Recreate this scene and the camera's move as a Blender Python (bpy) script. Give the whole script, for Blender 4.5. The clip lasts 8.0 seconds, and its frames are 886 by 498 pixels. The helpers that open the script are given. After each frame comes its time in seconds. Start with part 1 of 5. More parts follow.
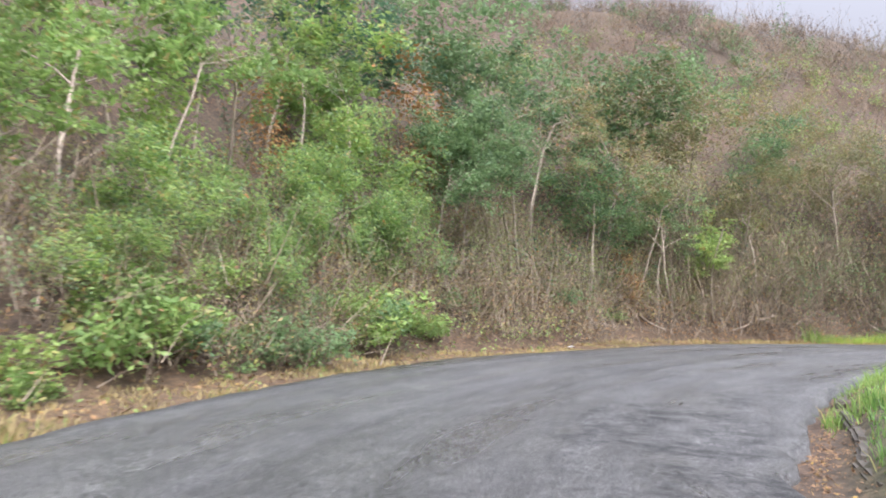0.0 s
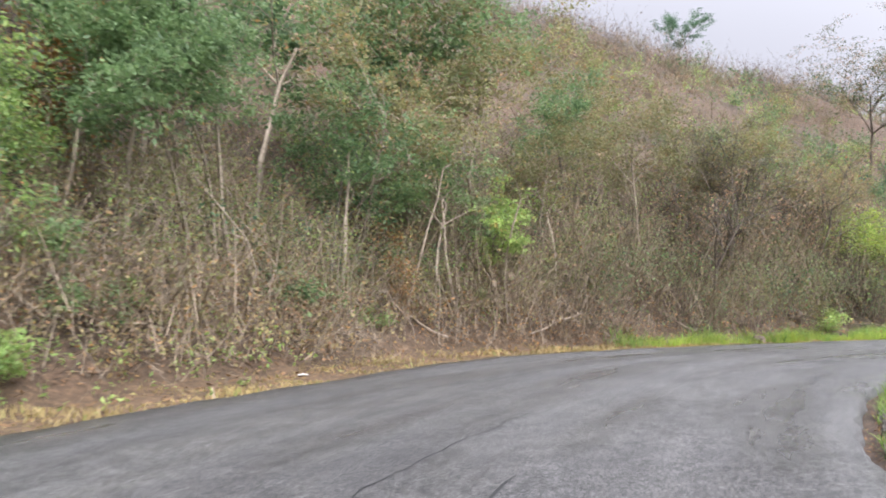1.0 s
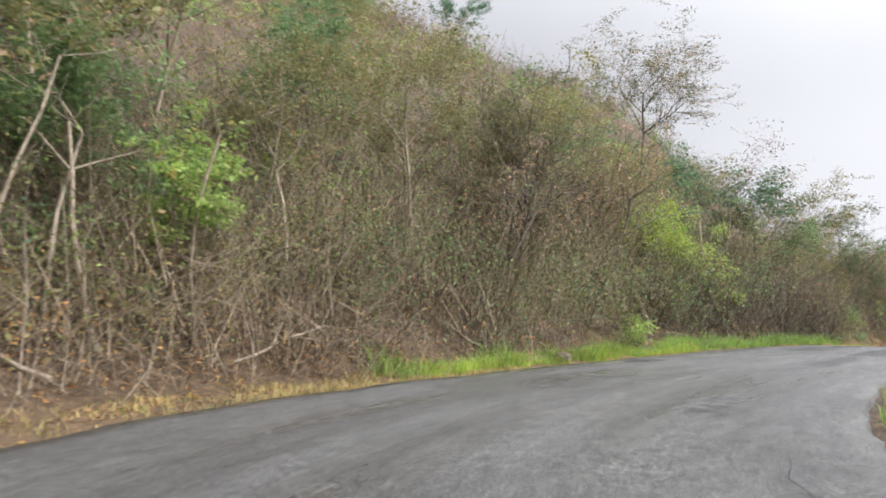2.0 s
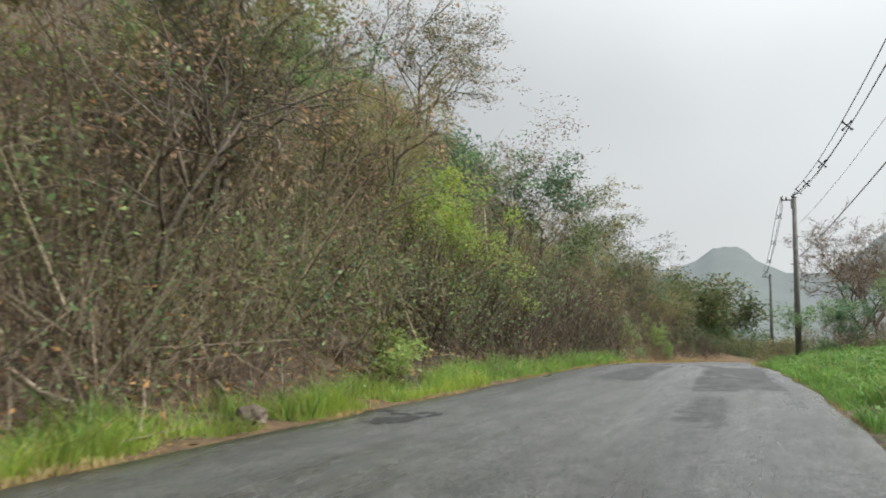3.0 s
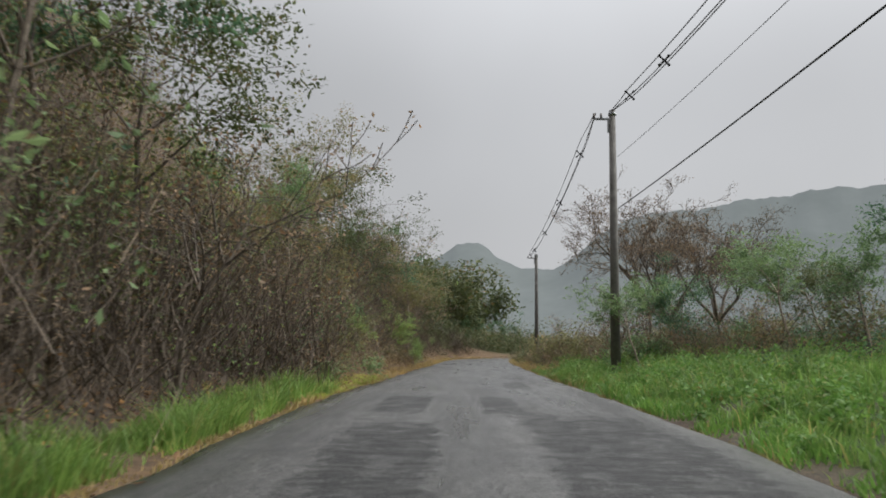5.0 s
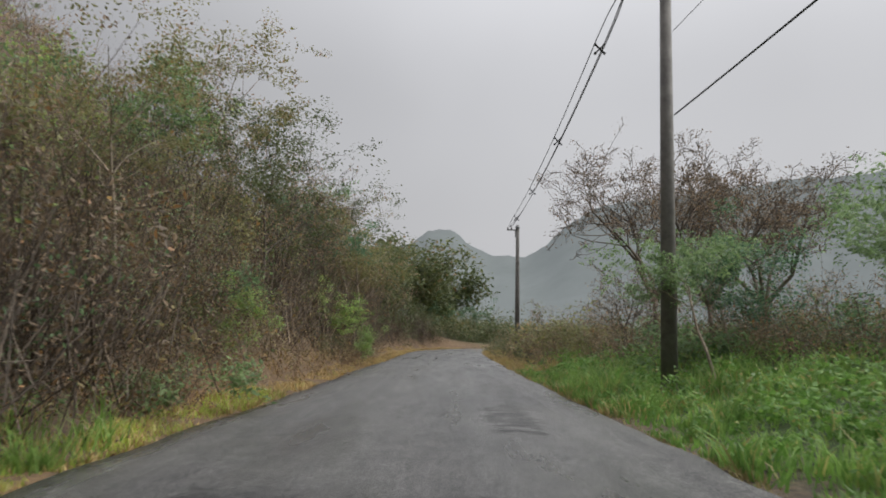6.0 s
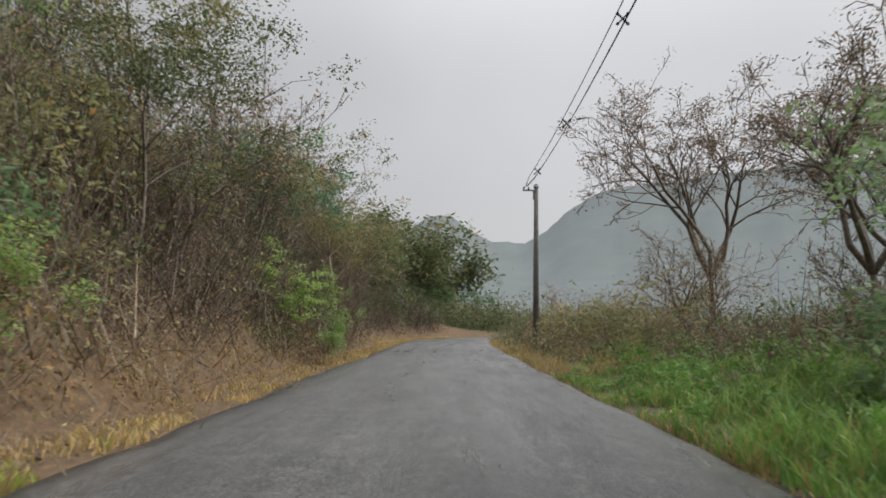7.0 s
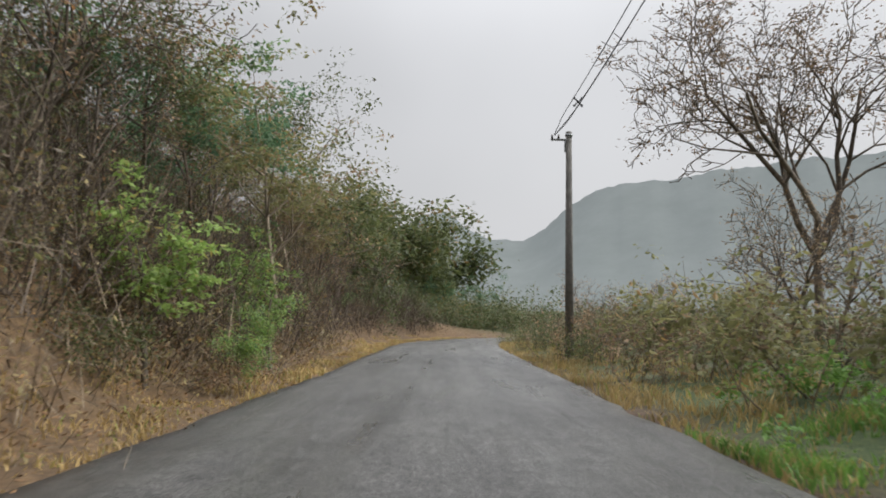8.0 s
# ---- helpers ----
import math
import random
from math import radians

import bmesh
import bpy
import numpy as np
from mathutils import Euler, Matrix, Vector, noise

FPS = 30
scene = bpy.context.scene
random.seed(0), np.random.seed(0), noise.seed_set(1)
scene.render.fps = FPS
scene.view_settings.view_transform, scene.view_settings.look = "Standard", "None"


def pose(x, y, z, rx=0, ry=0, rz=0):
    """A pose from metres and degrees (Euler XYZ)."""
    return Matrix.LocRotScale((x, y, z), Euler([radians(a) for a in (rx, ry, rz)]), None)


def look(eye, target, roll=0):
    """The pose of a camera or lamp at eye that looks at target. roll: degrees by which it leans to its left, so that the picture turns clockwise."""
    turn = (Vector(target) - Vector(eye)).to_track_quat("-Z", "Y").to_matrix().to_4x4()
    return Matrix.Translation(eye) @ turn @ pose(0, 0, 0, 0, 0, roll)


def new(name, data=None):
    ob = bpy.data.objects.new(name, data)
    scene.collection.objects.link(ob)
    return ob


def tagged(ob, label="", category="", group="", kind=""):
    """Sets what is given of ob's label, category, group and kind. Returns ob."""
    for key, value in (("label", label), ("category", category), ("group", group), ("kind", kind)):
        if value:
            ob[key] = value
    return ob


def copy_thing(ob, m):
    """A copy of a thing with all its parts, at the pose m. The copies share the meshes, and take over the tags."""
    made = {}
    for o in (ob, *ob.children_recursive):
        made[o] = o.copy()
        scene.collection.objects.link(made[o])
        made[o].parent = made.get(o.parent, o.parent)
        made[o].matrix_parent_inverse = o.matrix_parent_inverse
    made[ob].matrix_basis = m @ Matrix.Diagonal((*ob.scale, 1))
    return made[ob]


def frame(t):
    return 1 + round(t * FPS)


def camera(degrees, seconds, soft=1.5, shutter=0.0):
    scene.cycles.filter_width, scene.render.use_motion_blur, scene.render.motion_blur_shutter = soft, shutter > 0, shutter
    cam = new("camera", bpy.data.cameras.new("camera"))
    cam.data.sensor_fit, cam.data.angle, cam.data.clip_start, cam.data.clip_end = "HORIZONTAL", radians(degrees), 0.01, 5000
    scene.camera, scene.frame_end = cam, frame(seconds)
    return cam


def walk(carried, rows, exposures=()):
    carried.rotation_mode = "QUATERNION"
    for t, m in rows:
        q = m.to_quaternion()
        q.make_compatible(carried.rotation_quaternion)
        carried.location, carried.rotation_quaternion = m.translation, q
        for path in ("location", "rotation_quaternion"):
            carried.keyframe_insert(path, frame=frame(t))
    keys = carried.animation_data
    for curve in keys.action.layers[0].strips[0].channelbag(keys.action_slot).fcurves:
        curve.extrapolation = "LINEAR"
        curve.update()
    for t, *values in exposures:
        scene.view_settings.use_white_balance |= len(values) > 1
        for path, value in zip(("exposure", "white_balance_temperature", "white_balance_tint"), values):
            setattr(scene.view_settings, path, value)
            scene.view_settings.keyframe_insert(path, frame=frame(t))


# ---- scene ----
cam = camera(62.8, 8.0, soft=1.8, shutter=0.14)
PATH = [
    (0.00, pose(-0.000, 0.000, 1.262, 93.95, -1.28, 0.00)),
    (0.50, pose(0.796, 4.283, 1.231, 93.99, -0.70, -8.78)),
    (1.00, pose(2.090, 8.106, 1.223, 94.22, -0.19, -17.83)),
    (1.50, pose(3.923, 11.560, 1.269, 94.30, -0.04, -26.74)),
    (1.70, pose(4.789, 12.883, 1.282, 94.33, -0.07, -30.41)),
    (2.25, pose(7.764, 16.196, 1.294, 94.85, -0.39, -40.53)),
    (2.80, pose(11.540, 19.128, 1.304, 95.37, -0.74, -50.21)),
    (3.00, pose(13.046, 20.079, 1.299, 95.40, -0.79, -53.50)),
    (3.50, pose(16.935, 22.127, 1.253, 95.77, -0.31, -60.57)),
    (4.00, pose(21.083, 23.794, 1.208, 95.68, -0.02, -66.15)),
    (4.50, pose(25.300, 25.090, 1.190, 95.39, -0.12, -70.37)),
    (4.70, pose(27.052, 25.516, 1.174, 95.31, -0.21, -71.54)),
    (5.25, pose(32.269, 26.710, 1.082, 94.89, -0.49, -73.82)),
    (5.80, pose(37.492, 27.941, 0.921, 94.36, -0.70, -74.98)),
    (6.20, pose(40.938, 28.863, 0.779, 94.00, -0.64, -75.29)),
    (6.50, pose(43.561, 29.494, 0.656, 93.69, -0.57, -75.25)),
    (7.00, pose(48.131, 30.815, 0.423, 93.16, -0.47, -75.25)),
    (7.60, pose(53.784, 32.339, 0.129, 92.96, -0.40, -75.21)),
    (8.00, pose(57.543, 33.356, -0.066, 93.07, -0.36, -75.46)),
]
EXPOSURES = [(0.0, 1.38, 5850, 14), (1.7, 1.18, 6200, 11), (2.8, 0.76, 6350, 2), (3.5, 0.42, 6350, 2), (4.5, 0.17, 6350, 4), (6.0, 0.2, 6400, 7), (8.0, 0.47, 6400, 6)]
walk(cam, PATH, EXPOSURES)

ZENITH = 3.6  # an overcast sky is brightest overhead
# ---- light: overcast, hazy, rain in the air ----
world = bpy.data.worlds.new("overcast")
scene.world = world
world.use_nodes = True
wt = world.node_tree
wt.nodes.clear()
w_out = wt.nodes.new("ShaderNodeOutputWorld")
w_bg = wt.nodes.new("ShaderNodeBackground")
w_sky = wt.nodes.new("ShaderNodeTexSky")
w_sky.sky_type = 'NISHITA'
w_sky.sun_disc = False
w_sky.sun_elevation = radians(41)
w_sky.sun_rotation = radians(162)
w_sky.dust_density = 6.0
w_sky.air_density = 1.5
w_mix = wt.nodes.new("ShaderNodeMixRGB")
w_mix.inputs[0].default_value = 0.94
w_mix.inputs[2].default_value = (6.2, 6.05, 6.3, 1)
w_mul = wt.nodes.new("ShaderNodeMixRGB")
w_mul.blend_type = 'MULTIPLY'
w_mul.inputs[0].default_value = 1.0
w_cloud = wt.nodes.new("ShaderNodeTexNoise")
w_cloud.inputs["Scale"].default_value = 2.2
w_cloud.inputs["Detail"].default_value = 3
w_ramp = wt.nodes.new("ShaderNodeMapRange")
w_ramp.inputs["From Min"].default_value = 0.3
w_ramp.inputs["From Max"].default_value = 0.7
w_ramp.inputs["To Min"].default_value = 0.94
w_ramp.inputs["To Max"].default_value = 1.05
w_geo = wt.nodes.new("ShaderNodeTexCoord")
w_sep = wt.nodes.new("ShaderNodeSeparateXYZ")
w_up = wt.nodes.new("ShaderNodeMapRange")
w_up.interpolation_type = 'SMOOTHSTEP'
w_up.inputs["From Min"].default_value = 0.25
w_up.inputs["From Max"].default_value = 1.0
w_up.inputs["To Min"].default_value = 1.0
w_up.inputs["To Max"].default_value = ZENITH
wt.links.new(w_geo.outputs["Generated"], w_sep.inputs[0])
wt.links.new(w_sep.outputs[2], w_up.inputs[0])
w_dome = wt.nodes.new("ShaderNodeMixRGB")
w_dome.blend_type = 'MULTIPLY'
w_dome.inputs[0].default_value = 1.0
# thicker cloud away from the sun's quarter
w_toward = wt.nodes.new("ShaderNodeVectorMath")
w_toward.operation = 'DOT_PRODUCT'
w_toward.inputs[1].default_value = (0.75, -0.66, 0.0)
w_side = wt.nodes.new("ShaderNodeMapRange")
w_side.interpolation_type = 'SMOOTHSTEP'
w_side.inputs["From Min"].default_value = -0.35
w_side.inputs["From Max"].default_value = 0.75
w_side.inputs["To Min"].default_value = 0.6
w_side.inputs["To Max"].default_value = 1.2
wt.links.new(w_geo.outputs["Generated"], w_toward.inputs[0])
wt.links.new(w_toward.outputs["Value"], w_side.inputs[0])
w_veil = wt.nodes.new("ShaderNodeMixRGB")
w_veil.blend_type = 'MULTIPLY'
w_veil.inputs[0].default_value = 1.0
wt.links.new(w_mul.outputs[0], w_veil.inputs[1])
wt.links.new(w_side.outputs[0], w_veil.inputs[2])
wt.links.new(w_veil.outputs[0], w_dome.inputs[1])
wt.links.new(w_up.outputs[0], w_dome.inputs[2])
wt.links.new(w_sky.outputs[0], w_mix.inputs[1])
wt.links.new(w_cloud.outputs[0], w_ramp.inputs[0])
wt.links.new(w_mix.outputs[0], w_mul.inputs[1])
wt.links.new(w_ramp.outputs[0], w_mul.inputs[2])
wt.links.new(w_dome.outputs[0], w_bg.inputs[0])
w_bg.inputs[1].default_value = 0.07
wt.links.new(w_bg.outputs[0], w_out.inputs[0])

sun_data = bpy.data.lights.new("sun", 'SUN')
sun_data.energy = 2.5
sun_data.angle = radians(35)
sun_data.color = (1.0, 0.97, 0.93)
sun = new("sun", sun_data)
sun.matrix_world = look((14, -42, 38), (0, 0, 0))


# ---- materials ----
def material(name):
    m = bpy.data.materials.new(name)
    m.use_nodes = True
    nt = m.node_tree
    return m, nt, nt.nodes["Principled BSDF"]


def noise_node(nt, scale, detail=4, rough=0.6, coord="Object"):
    tc = nt.nodes.new("ShaderNodeTexCoord")
    n = nt.nodes.new("ShaderNodeTexNoise")
    n.inputs["Scale"].default_value = scale
    n.inputs["Detail"].default_value = detail
    n.inputs["Roughness"].default_value = rough
    nt.links.new(tc.outputs[coord], n.inputs["Vector"])
    return n


def ramp(nt, source, stops):
    r = nt.nodes.new("ShaderNodeValToRGB")
    els = r.color_ramp.elements
    while len(els) < len(stops):
        els.new(0.5)
    for e, (p, c) in zip(els, stops):
        e.position = p
        e.color = (*c, 1)
    nt.links.new(source, r.inputs[0])
    return r


def mix(nt, kind, fac, a, b):
    n = nt.nodes.new("ShaderNodeMixRGB")
    n.blend_type = kind
    for socket, v in zip(n.inputs, (fac, a, b)):
        if isinstance(v, bpy.types.NodeSocket):
            nt.links.new(v, socket)
        elif isinstance(v, tuple):
            socket.default_value = (*v, 1)
        else:
            socket.default_value = v
    return n


def bump(nt, bsdf, height, strength, distance):
    b = nt.nodes.new("ShaderNodeBump")
    b.inputs["Strength"].default_value = strength
    b.inputs["Distance"].default_value = distance
    nt.links.new(height, b.inputs["Height"])
    nt.links.new(b.outputs[0], bsdf.inputs["Normal"])


def leaf_material(name, dark, mid, light, odd=None, translucent=0.52, rough=0.5):
    """Leaves: hue from leaf to leaf, blotches over the plant, light shining through."""
    m, nt, bsdf = material(name)
    geo = nt.nodes.new("ShaderNodeNewGeometry")
    dark, light = [tuple(0.5 * a + 0.5 * b for a, b in zip(c, mid)) for c in (dark, light)]
    stops = [(0.0, dark), (0.5, mid), (0.9, light)]
    if odd:
        stops.append((0.97, odd))
    r = ramp(nt, geo.outputs["Random Per Island"], stops)
    n = noise_node(nt, 1.1, 2)
    blot = ramp(nt, n.outputs[0], [(0.3, (0.6, 0.6, 0.6)), (0.7, (1.25, 1.22, 1.08))])
    info = nt.nodes.new("ShaderNodeObjectInfo")
    tone = ramp(nt, info.outputs["Random"], [(0.0, (0.8, 0.84, 0.8)), (1.0, (1.15, 1.08, 1.0))])
    c = mix(nt, 'MULTIPLY', 1.0, r.outputs[0], blot.outputs[0])
    c = mix(nt, 'MULTIPLY', 1.0, c.outputs[0], tone.outputs[0])
    nt.links.new(c.outputs[0], bsdf.inputs["Base Color"])
    bsdf.inputs["Roughness"].default_value = rough
    tr = nt.nodes.new("ShaderNodeBsdfTranslucent")
    nt.links.new(c.outputs[0], tr.inputs[0])
    ms = nt.nodes.new("ShaderNodeMixShader")
    ms.inputs[0].default_value = translucent
    nt.links.new(bsdf.outputs[0], ms.inputs[1])
    nt.links.new(tr.outputs[0], ms.inputs[2])
    nt.links.new(ms.outputs[0], nt.nodes["Material Output"].inputs[0])
    return m


def bark_material(name, a, b, scale=9.0):
    m, nt, bsdf = material(name)
    n = noise_node(nt, scale, 5)
    geo = nt.nodes.new("ShaderNodeNewGeometry")
    r = ramp(nt, n.outputs[0], [(0.3, a), (0.7, b)])
    v = ramp(nt, geo.outputs["Random Per Island"], [(0.0, (0.65, 0.63, 0.6)), (1.0, (1.2, 1.15, 1.1))])
    c = mix(nt, 'MULTIPLY', 1.0, r.outputs[0], v.outputs[0])
    nt.links.new(c.outputs[0], bsdf.inputs["Base Color"])
    bsdf.inputs["Roughness"].default_value = 0.85
    bump(nt, bsdf, n.outputs[0], 0.5, 0.01)
    return m


BARK = bark_material("bark", (0.07, 0.058, 0.048), (0.20, 0.17, 0.14))
BARK_PALE = bark_material("bark_pale", (0.20, 0.165, 0.13), (0.42, 0.36, 0.29))
TWIG = bark_material("twig", (0.115, 0.092, 0.066), (0.33, 0.268, 0.195))
LEAF_GREEN = leaf_material("leaf_green", (0.095, 0.165, 0.085), (0.19, 0.30, 0.15), (0.32, 0.44, 0.225))
LEAF_DARK = leaf_material("leaf_dark", (0.055, 0.12, 0.075), (0.11, 0.215, 0.135), (0.20, 0.32, 0.19))
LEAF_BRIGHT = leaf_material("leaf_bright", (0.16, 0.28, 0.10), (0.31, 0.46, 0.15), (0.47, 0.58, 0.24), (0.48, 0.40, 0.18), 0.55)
LEAF_LIME = leaf_material("leaf_lime", (0.30, 0.42, 0.08), (0.44, 0.56, 0.12), (0.56, 0.66, 0.2), (0.52, 0.44, 0.16), 0.6)
LEAF_DEEP = leaf_material("leaf_deep", (0.055, 0.08, 0.035), (0.12, 0.15, 0.065), (0.20, 0.225, 0.10), (0.22, 0.16, 0.08), 0.45)
LEAF_MAUVE = leaf_material("leaf_mauve", (0.13, 0.10, 0.09), (0.205, 0.155, 0.14), (0.27, 0.21, 0.185), (0.28, 0.17, 0.11), 0.35, 0.7)
# darker browns for the straight: rain-wet, with its dimmer tone put into the colour
LEAF_WET_DIM = leaf_material("leaf_wet_dim", (0.11, 0.08, 0.058), (0.20, 0.148, 0.105), (0.30, 0.225, 0.165), (0.32, 0.18, 0.085), 0.4, 0.5)
TWIG_WET_DIM = bark_material("twig_wet_dim", (0.045, 0.036, 0.029), (0.155, 0.125, 0.098))
LEAF_OLIVE = leaf_material("leaf_olive", (0.16, 0.175, 0.085), (0.245, 0.252, 0.125), (0.33, 0.325, 0.165), (0.36, 0.24, 0.11))
LEAF_DRY = leaf_material("leaf_dry", (0.27, 0.19, 0.135), (0.385, 0.272, 0.195), (0.48, 0.35, 0.26), (0.46, 0.25, 0.12), 0.4, 0.7)
LEAF_STRAW = leaf_material("leaf_straw", (0.19, 0.155, 0.085), (0.33, 0.28, 0.155), (0.47, 0.41, 0.23), (0.42, 0.25, 0.10), 0.4, 0.7)
LEAF_ORANGE = leaf_material("leaf_orange", (0.26, 0.13, 0.055), (0.42, 0.22, 0.09), (0.52, 0.34, 0.16), None, 0.25, 0.7)
LEAF_FALLEN = leaf_material("leaf_fallen", (0.12, 0.07, 0.04), (0.25, 0.15, 0.085), (0.34, 0.21, 0.11), (0.36, 0.24, 0.07), 0.1, 0.8)
GRASS_GREEN = leaf_material("grass_green", (0.11, 0.22, 0.05), (0.25, 0.42, 0.115), (0.42, 0.55, 0.19), (0.50, 0.43, 0.19), 0.5)
GRASS_YELLOW = leaf_material("grass_yellow", (0.26, 0.37, 0.07), (0.44, 0.57, 0.12), (0.56, 0.65, 0.2), (0.56, 0.48, 0.2), 0.58)
GRASS_LUSH = leaf_material("grass_lush", (0.08, 0.18, 0.045), (0.155, 0.315, 0.075), (0.26, 0.42, 0.11), (0.32, 0.32, 0.13), 0.45)
GRASS_DRY = leaf_material("grass_dry", (0.26, 0.19, 0.09), (0.42, 0.33, 0.165), (0.54, 0.44, 0.24), (0.25, 0.34, 0.09), 0.3, 0.7)


def strip_noise(nt, along, across, detail=4, rough=0.6):
    """Noise drawn out along the road, from the road's own lengthwise and crosswise metres."""
    at = nt.nodes.new("ShaderNodeAttribute")
    at.attribute_name = "strip"
    mp = nt.nodes.new("ShaderNodeMapping")
    mp.inputs["Scale"].default_value = (along, across, 1)
    n = nt.nodes.new("ShaderNodeTexNoise")
    n.inputs["Scale"].default_value = 1.0
    n.inputs["Detail"].default_value = detail
    n.inputs["Roughness"].default_value = rough
    nt.links.new(at.outputs["Vector"], mp.inputs[0])
    nt.links.new(mp.outputs[0], n.inputs["Vector"])
    return n


def asphalt_material():
    """Worn grey asphalt, wet in lanes and hollows: chippings, streaks, stains, cracks, smooth where water lies."""
    m, nt, bsdf = material("wet_asphalt")
    fine = noise_node(nt, 48, 6, 0.8)
    big = noise_node(nt, 0.45, 5, 0.6)
    mid = noise_node(nt, 3.1, 5, 0.65)
    lanes = strip_noise(nt, 0.05, 1.1, 5, 0.65)
    base = ramp(nt, fine.outputs[0], [(0.38, (0.02, 0.02, 0.021)), (0.5, (0.092, 0.09, 0.087)), (0.60, (0.252, 0.247, 0.238))])
    stain = ramp(nt, big.outputs[0], [(0.34, (0.86, 0.86, 0.87)), (0.62, (1.05, 1.05, 1.05))])
    stain2 = ramp(nt, mid.outputs[0], [(0.35, (0.76, 0.76, 0.77)), (0.62, (1.08, 1.08, 1.08))])
    streak = ramp(nt, lanes.outputs[0], [(0.36, (0.8, 0.8, 0.81)), (0.60, (1.1, 1.1, 1.1))])
    c = mix(nt, 'MULTIPLY', 1.0, base.outputs[0], stain.outputs[0])
    c = mix(nt, 'MULTIPLY', 1.0, c.outputs[0], stain2.outputs[0])
    c = mix(nt, 'MULTIPLY', 1.0, c.outputs[0], streak.outputs[0])
    at = nt.nodes.new("ShaderNodeAttribute")
    at.attribute_name = "worn"
    edge = strip_noise(nt, 2.2, 1.8, 8, 0.78)
    total = nt.nodes.new("ShaderNodeMath")
    total.operation = 'ADD'
    nt.links.new(at.outputs["Fac"], total.inputs[0])
    nt.links.new(edge.outputs[0], total.inputs[1])
    worn = ramp(nt, total.outputs[0], [(0.80, (0, 0, 0)), (0.96, (1, 1, 1))])
    ripple = strip_noise(nt, 7.0, 1.3, 4, 0.7)
    ripples = ramp(nt, ripple.outputs[0], [(0.40, (0.16, 0.165, 0.17)), (0.5, (0.36, 0.36, 0.37)), (0.62, (0.72, 0.72, 0.72))])
    c = mix(nt, 'MULTIPLY', worn.outputs[0], c.outputs[0], ripples.outputs[0])
    chip = noise_node(nt, 13, 3, 0.75)
    chips = ramp(nt, chip.outputs[0], [(0.36, (0.86, 0.86, 0.87)), (0.5, (1.0, 1.0, 1.0)), (0.64, (1.12, 1.12, 1.11))])
    c = mix(nt, 'MULTIPLY', 1.0, c.outputs[0], chips.outputs[0])
    pit = noise_node(nt, 21, 4, 0.7)
    pits = ramp(nt, pit.outputs[0], [(0.38, (0.55, 0.55, 0.55)), (0.52, (1.08, 1.08, 1.08))])
    c = mix(nt, 'MULTIPLY', 1.0, c.outputs[0], pits.outputs[0])
    vor = nt.nodes.new("ShaderNodeTexVoronoi")
    vor.feature = 'DISTANCE_TO_EDGE'
    vor.inputs["Scale"].default_value = 0.8
    warp = noise_node(nt, 1.6, 5, 0.7)
    tc = nt.nodes.new("ShaderNodeTexCoord")
    add = mix(nt, 'LINEAR_LIGHT', 0.55, tc.outputs["Object"], warp.outputs["Color"])
    nt.links.new(add.outputs[0], vor.inputs["Vector"])
    crack = ramp(nt, vor.outputs["Distance"], [(0.0, (0.35, 0.35, 0.35)), (0.014, (1, 1, 1))])
    where = noise_node(nt, 0.25, 2)
    gate = ramp(nt, where.outputs[0], [(0.52, (0, 0, 0)), (0.64, (1, 1, 1))])
    c2 = mix(nt, 'MULTIPLY', gate.outputs[0], c.outputs[0], crack.outputs[0])
    nt.links.new(c2.outputs[0], bsdf.inputs["Base Color"])
    wet = strip_noise(nt, 0.12, 0.9, 5, 0.6)
    rough = ramp(nt, wet.outputs[0], [(0.36, (0.24, 0.24, 0.24)), (0.52, (0.44, 0.44, 0.44)), (0.64, (0.62, 0.62, 0.62))])
    rough = mix(nt, 'MIX', worn.outputs[0], rough.outputs[0], (0.6, 0.6, 0.6))
    nt.links.new(rough.outputs[0], bsdf.inputs["Roughness"])
    bsdf.inputs["Specular IOR Level"].default_value = 0.5
    bump(nt, bsdf, fine.outputs[0], 1.0, 0.016)
    return m


def patch_material():
    m, nt, bsdf = material("dark_asphalt")
    fine = noise_node(nt, 60, 5, 0.75)
    big = noise_node(nt, 1.6, 4)
    a = ramp(nt, fine.outputs[0], [(0.3, (0.014, 0.014, 0.015)), (0.7, (0.065, 0.065, 0.065))])
    b = ramp(nt, big.outputs[0], [(0.3, (0.7, 0.7, 0.7)), (0.7, (1.2, 1.2, 1.2))])
    c = mix(nt, 'MULTIPLY', 1.0, a.outputs[0], b.outputs[0])
    nt.links.new(c.outputs[0], bsdf.inputs["Base Color"])
    bsdf.inputs["Roughness"].default_value = 0.6
    bsdf.inputs["Specular IOR Level"].default_value = 0.3
    bump(nt, bsdf, fine.outputs[0], 0.9, 0.012)
    return m


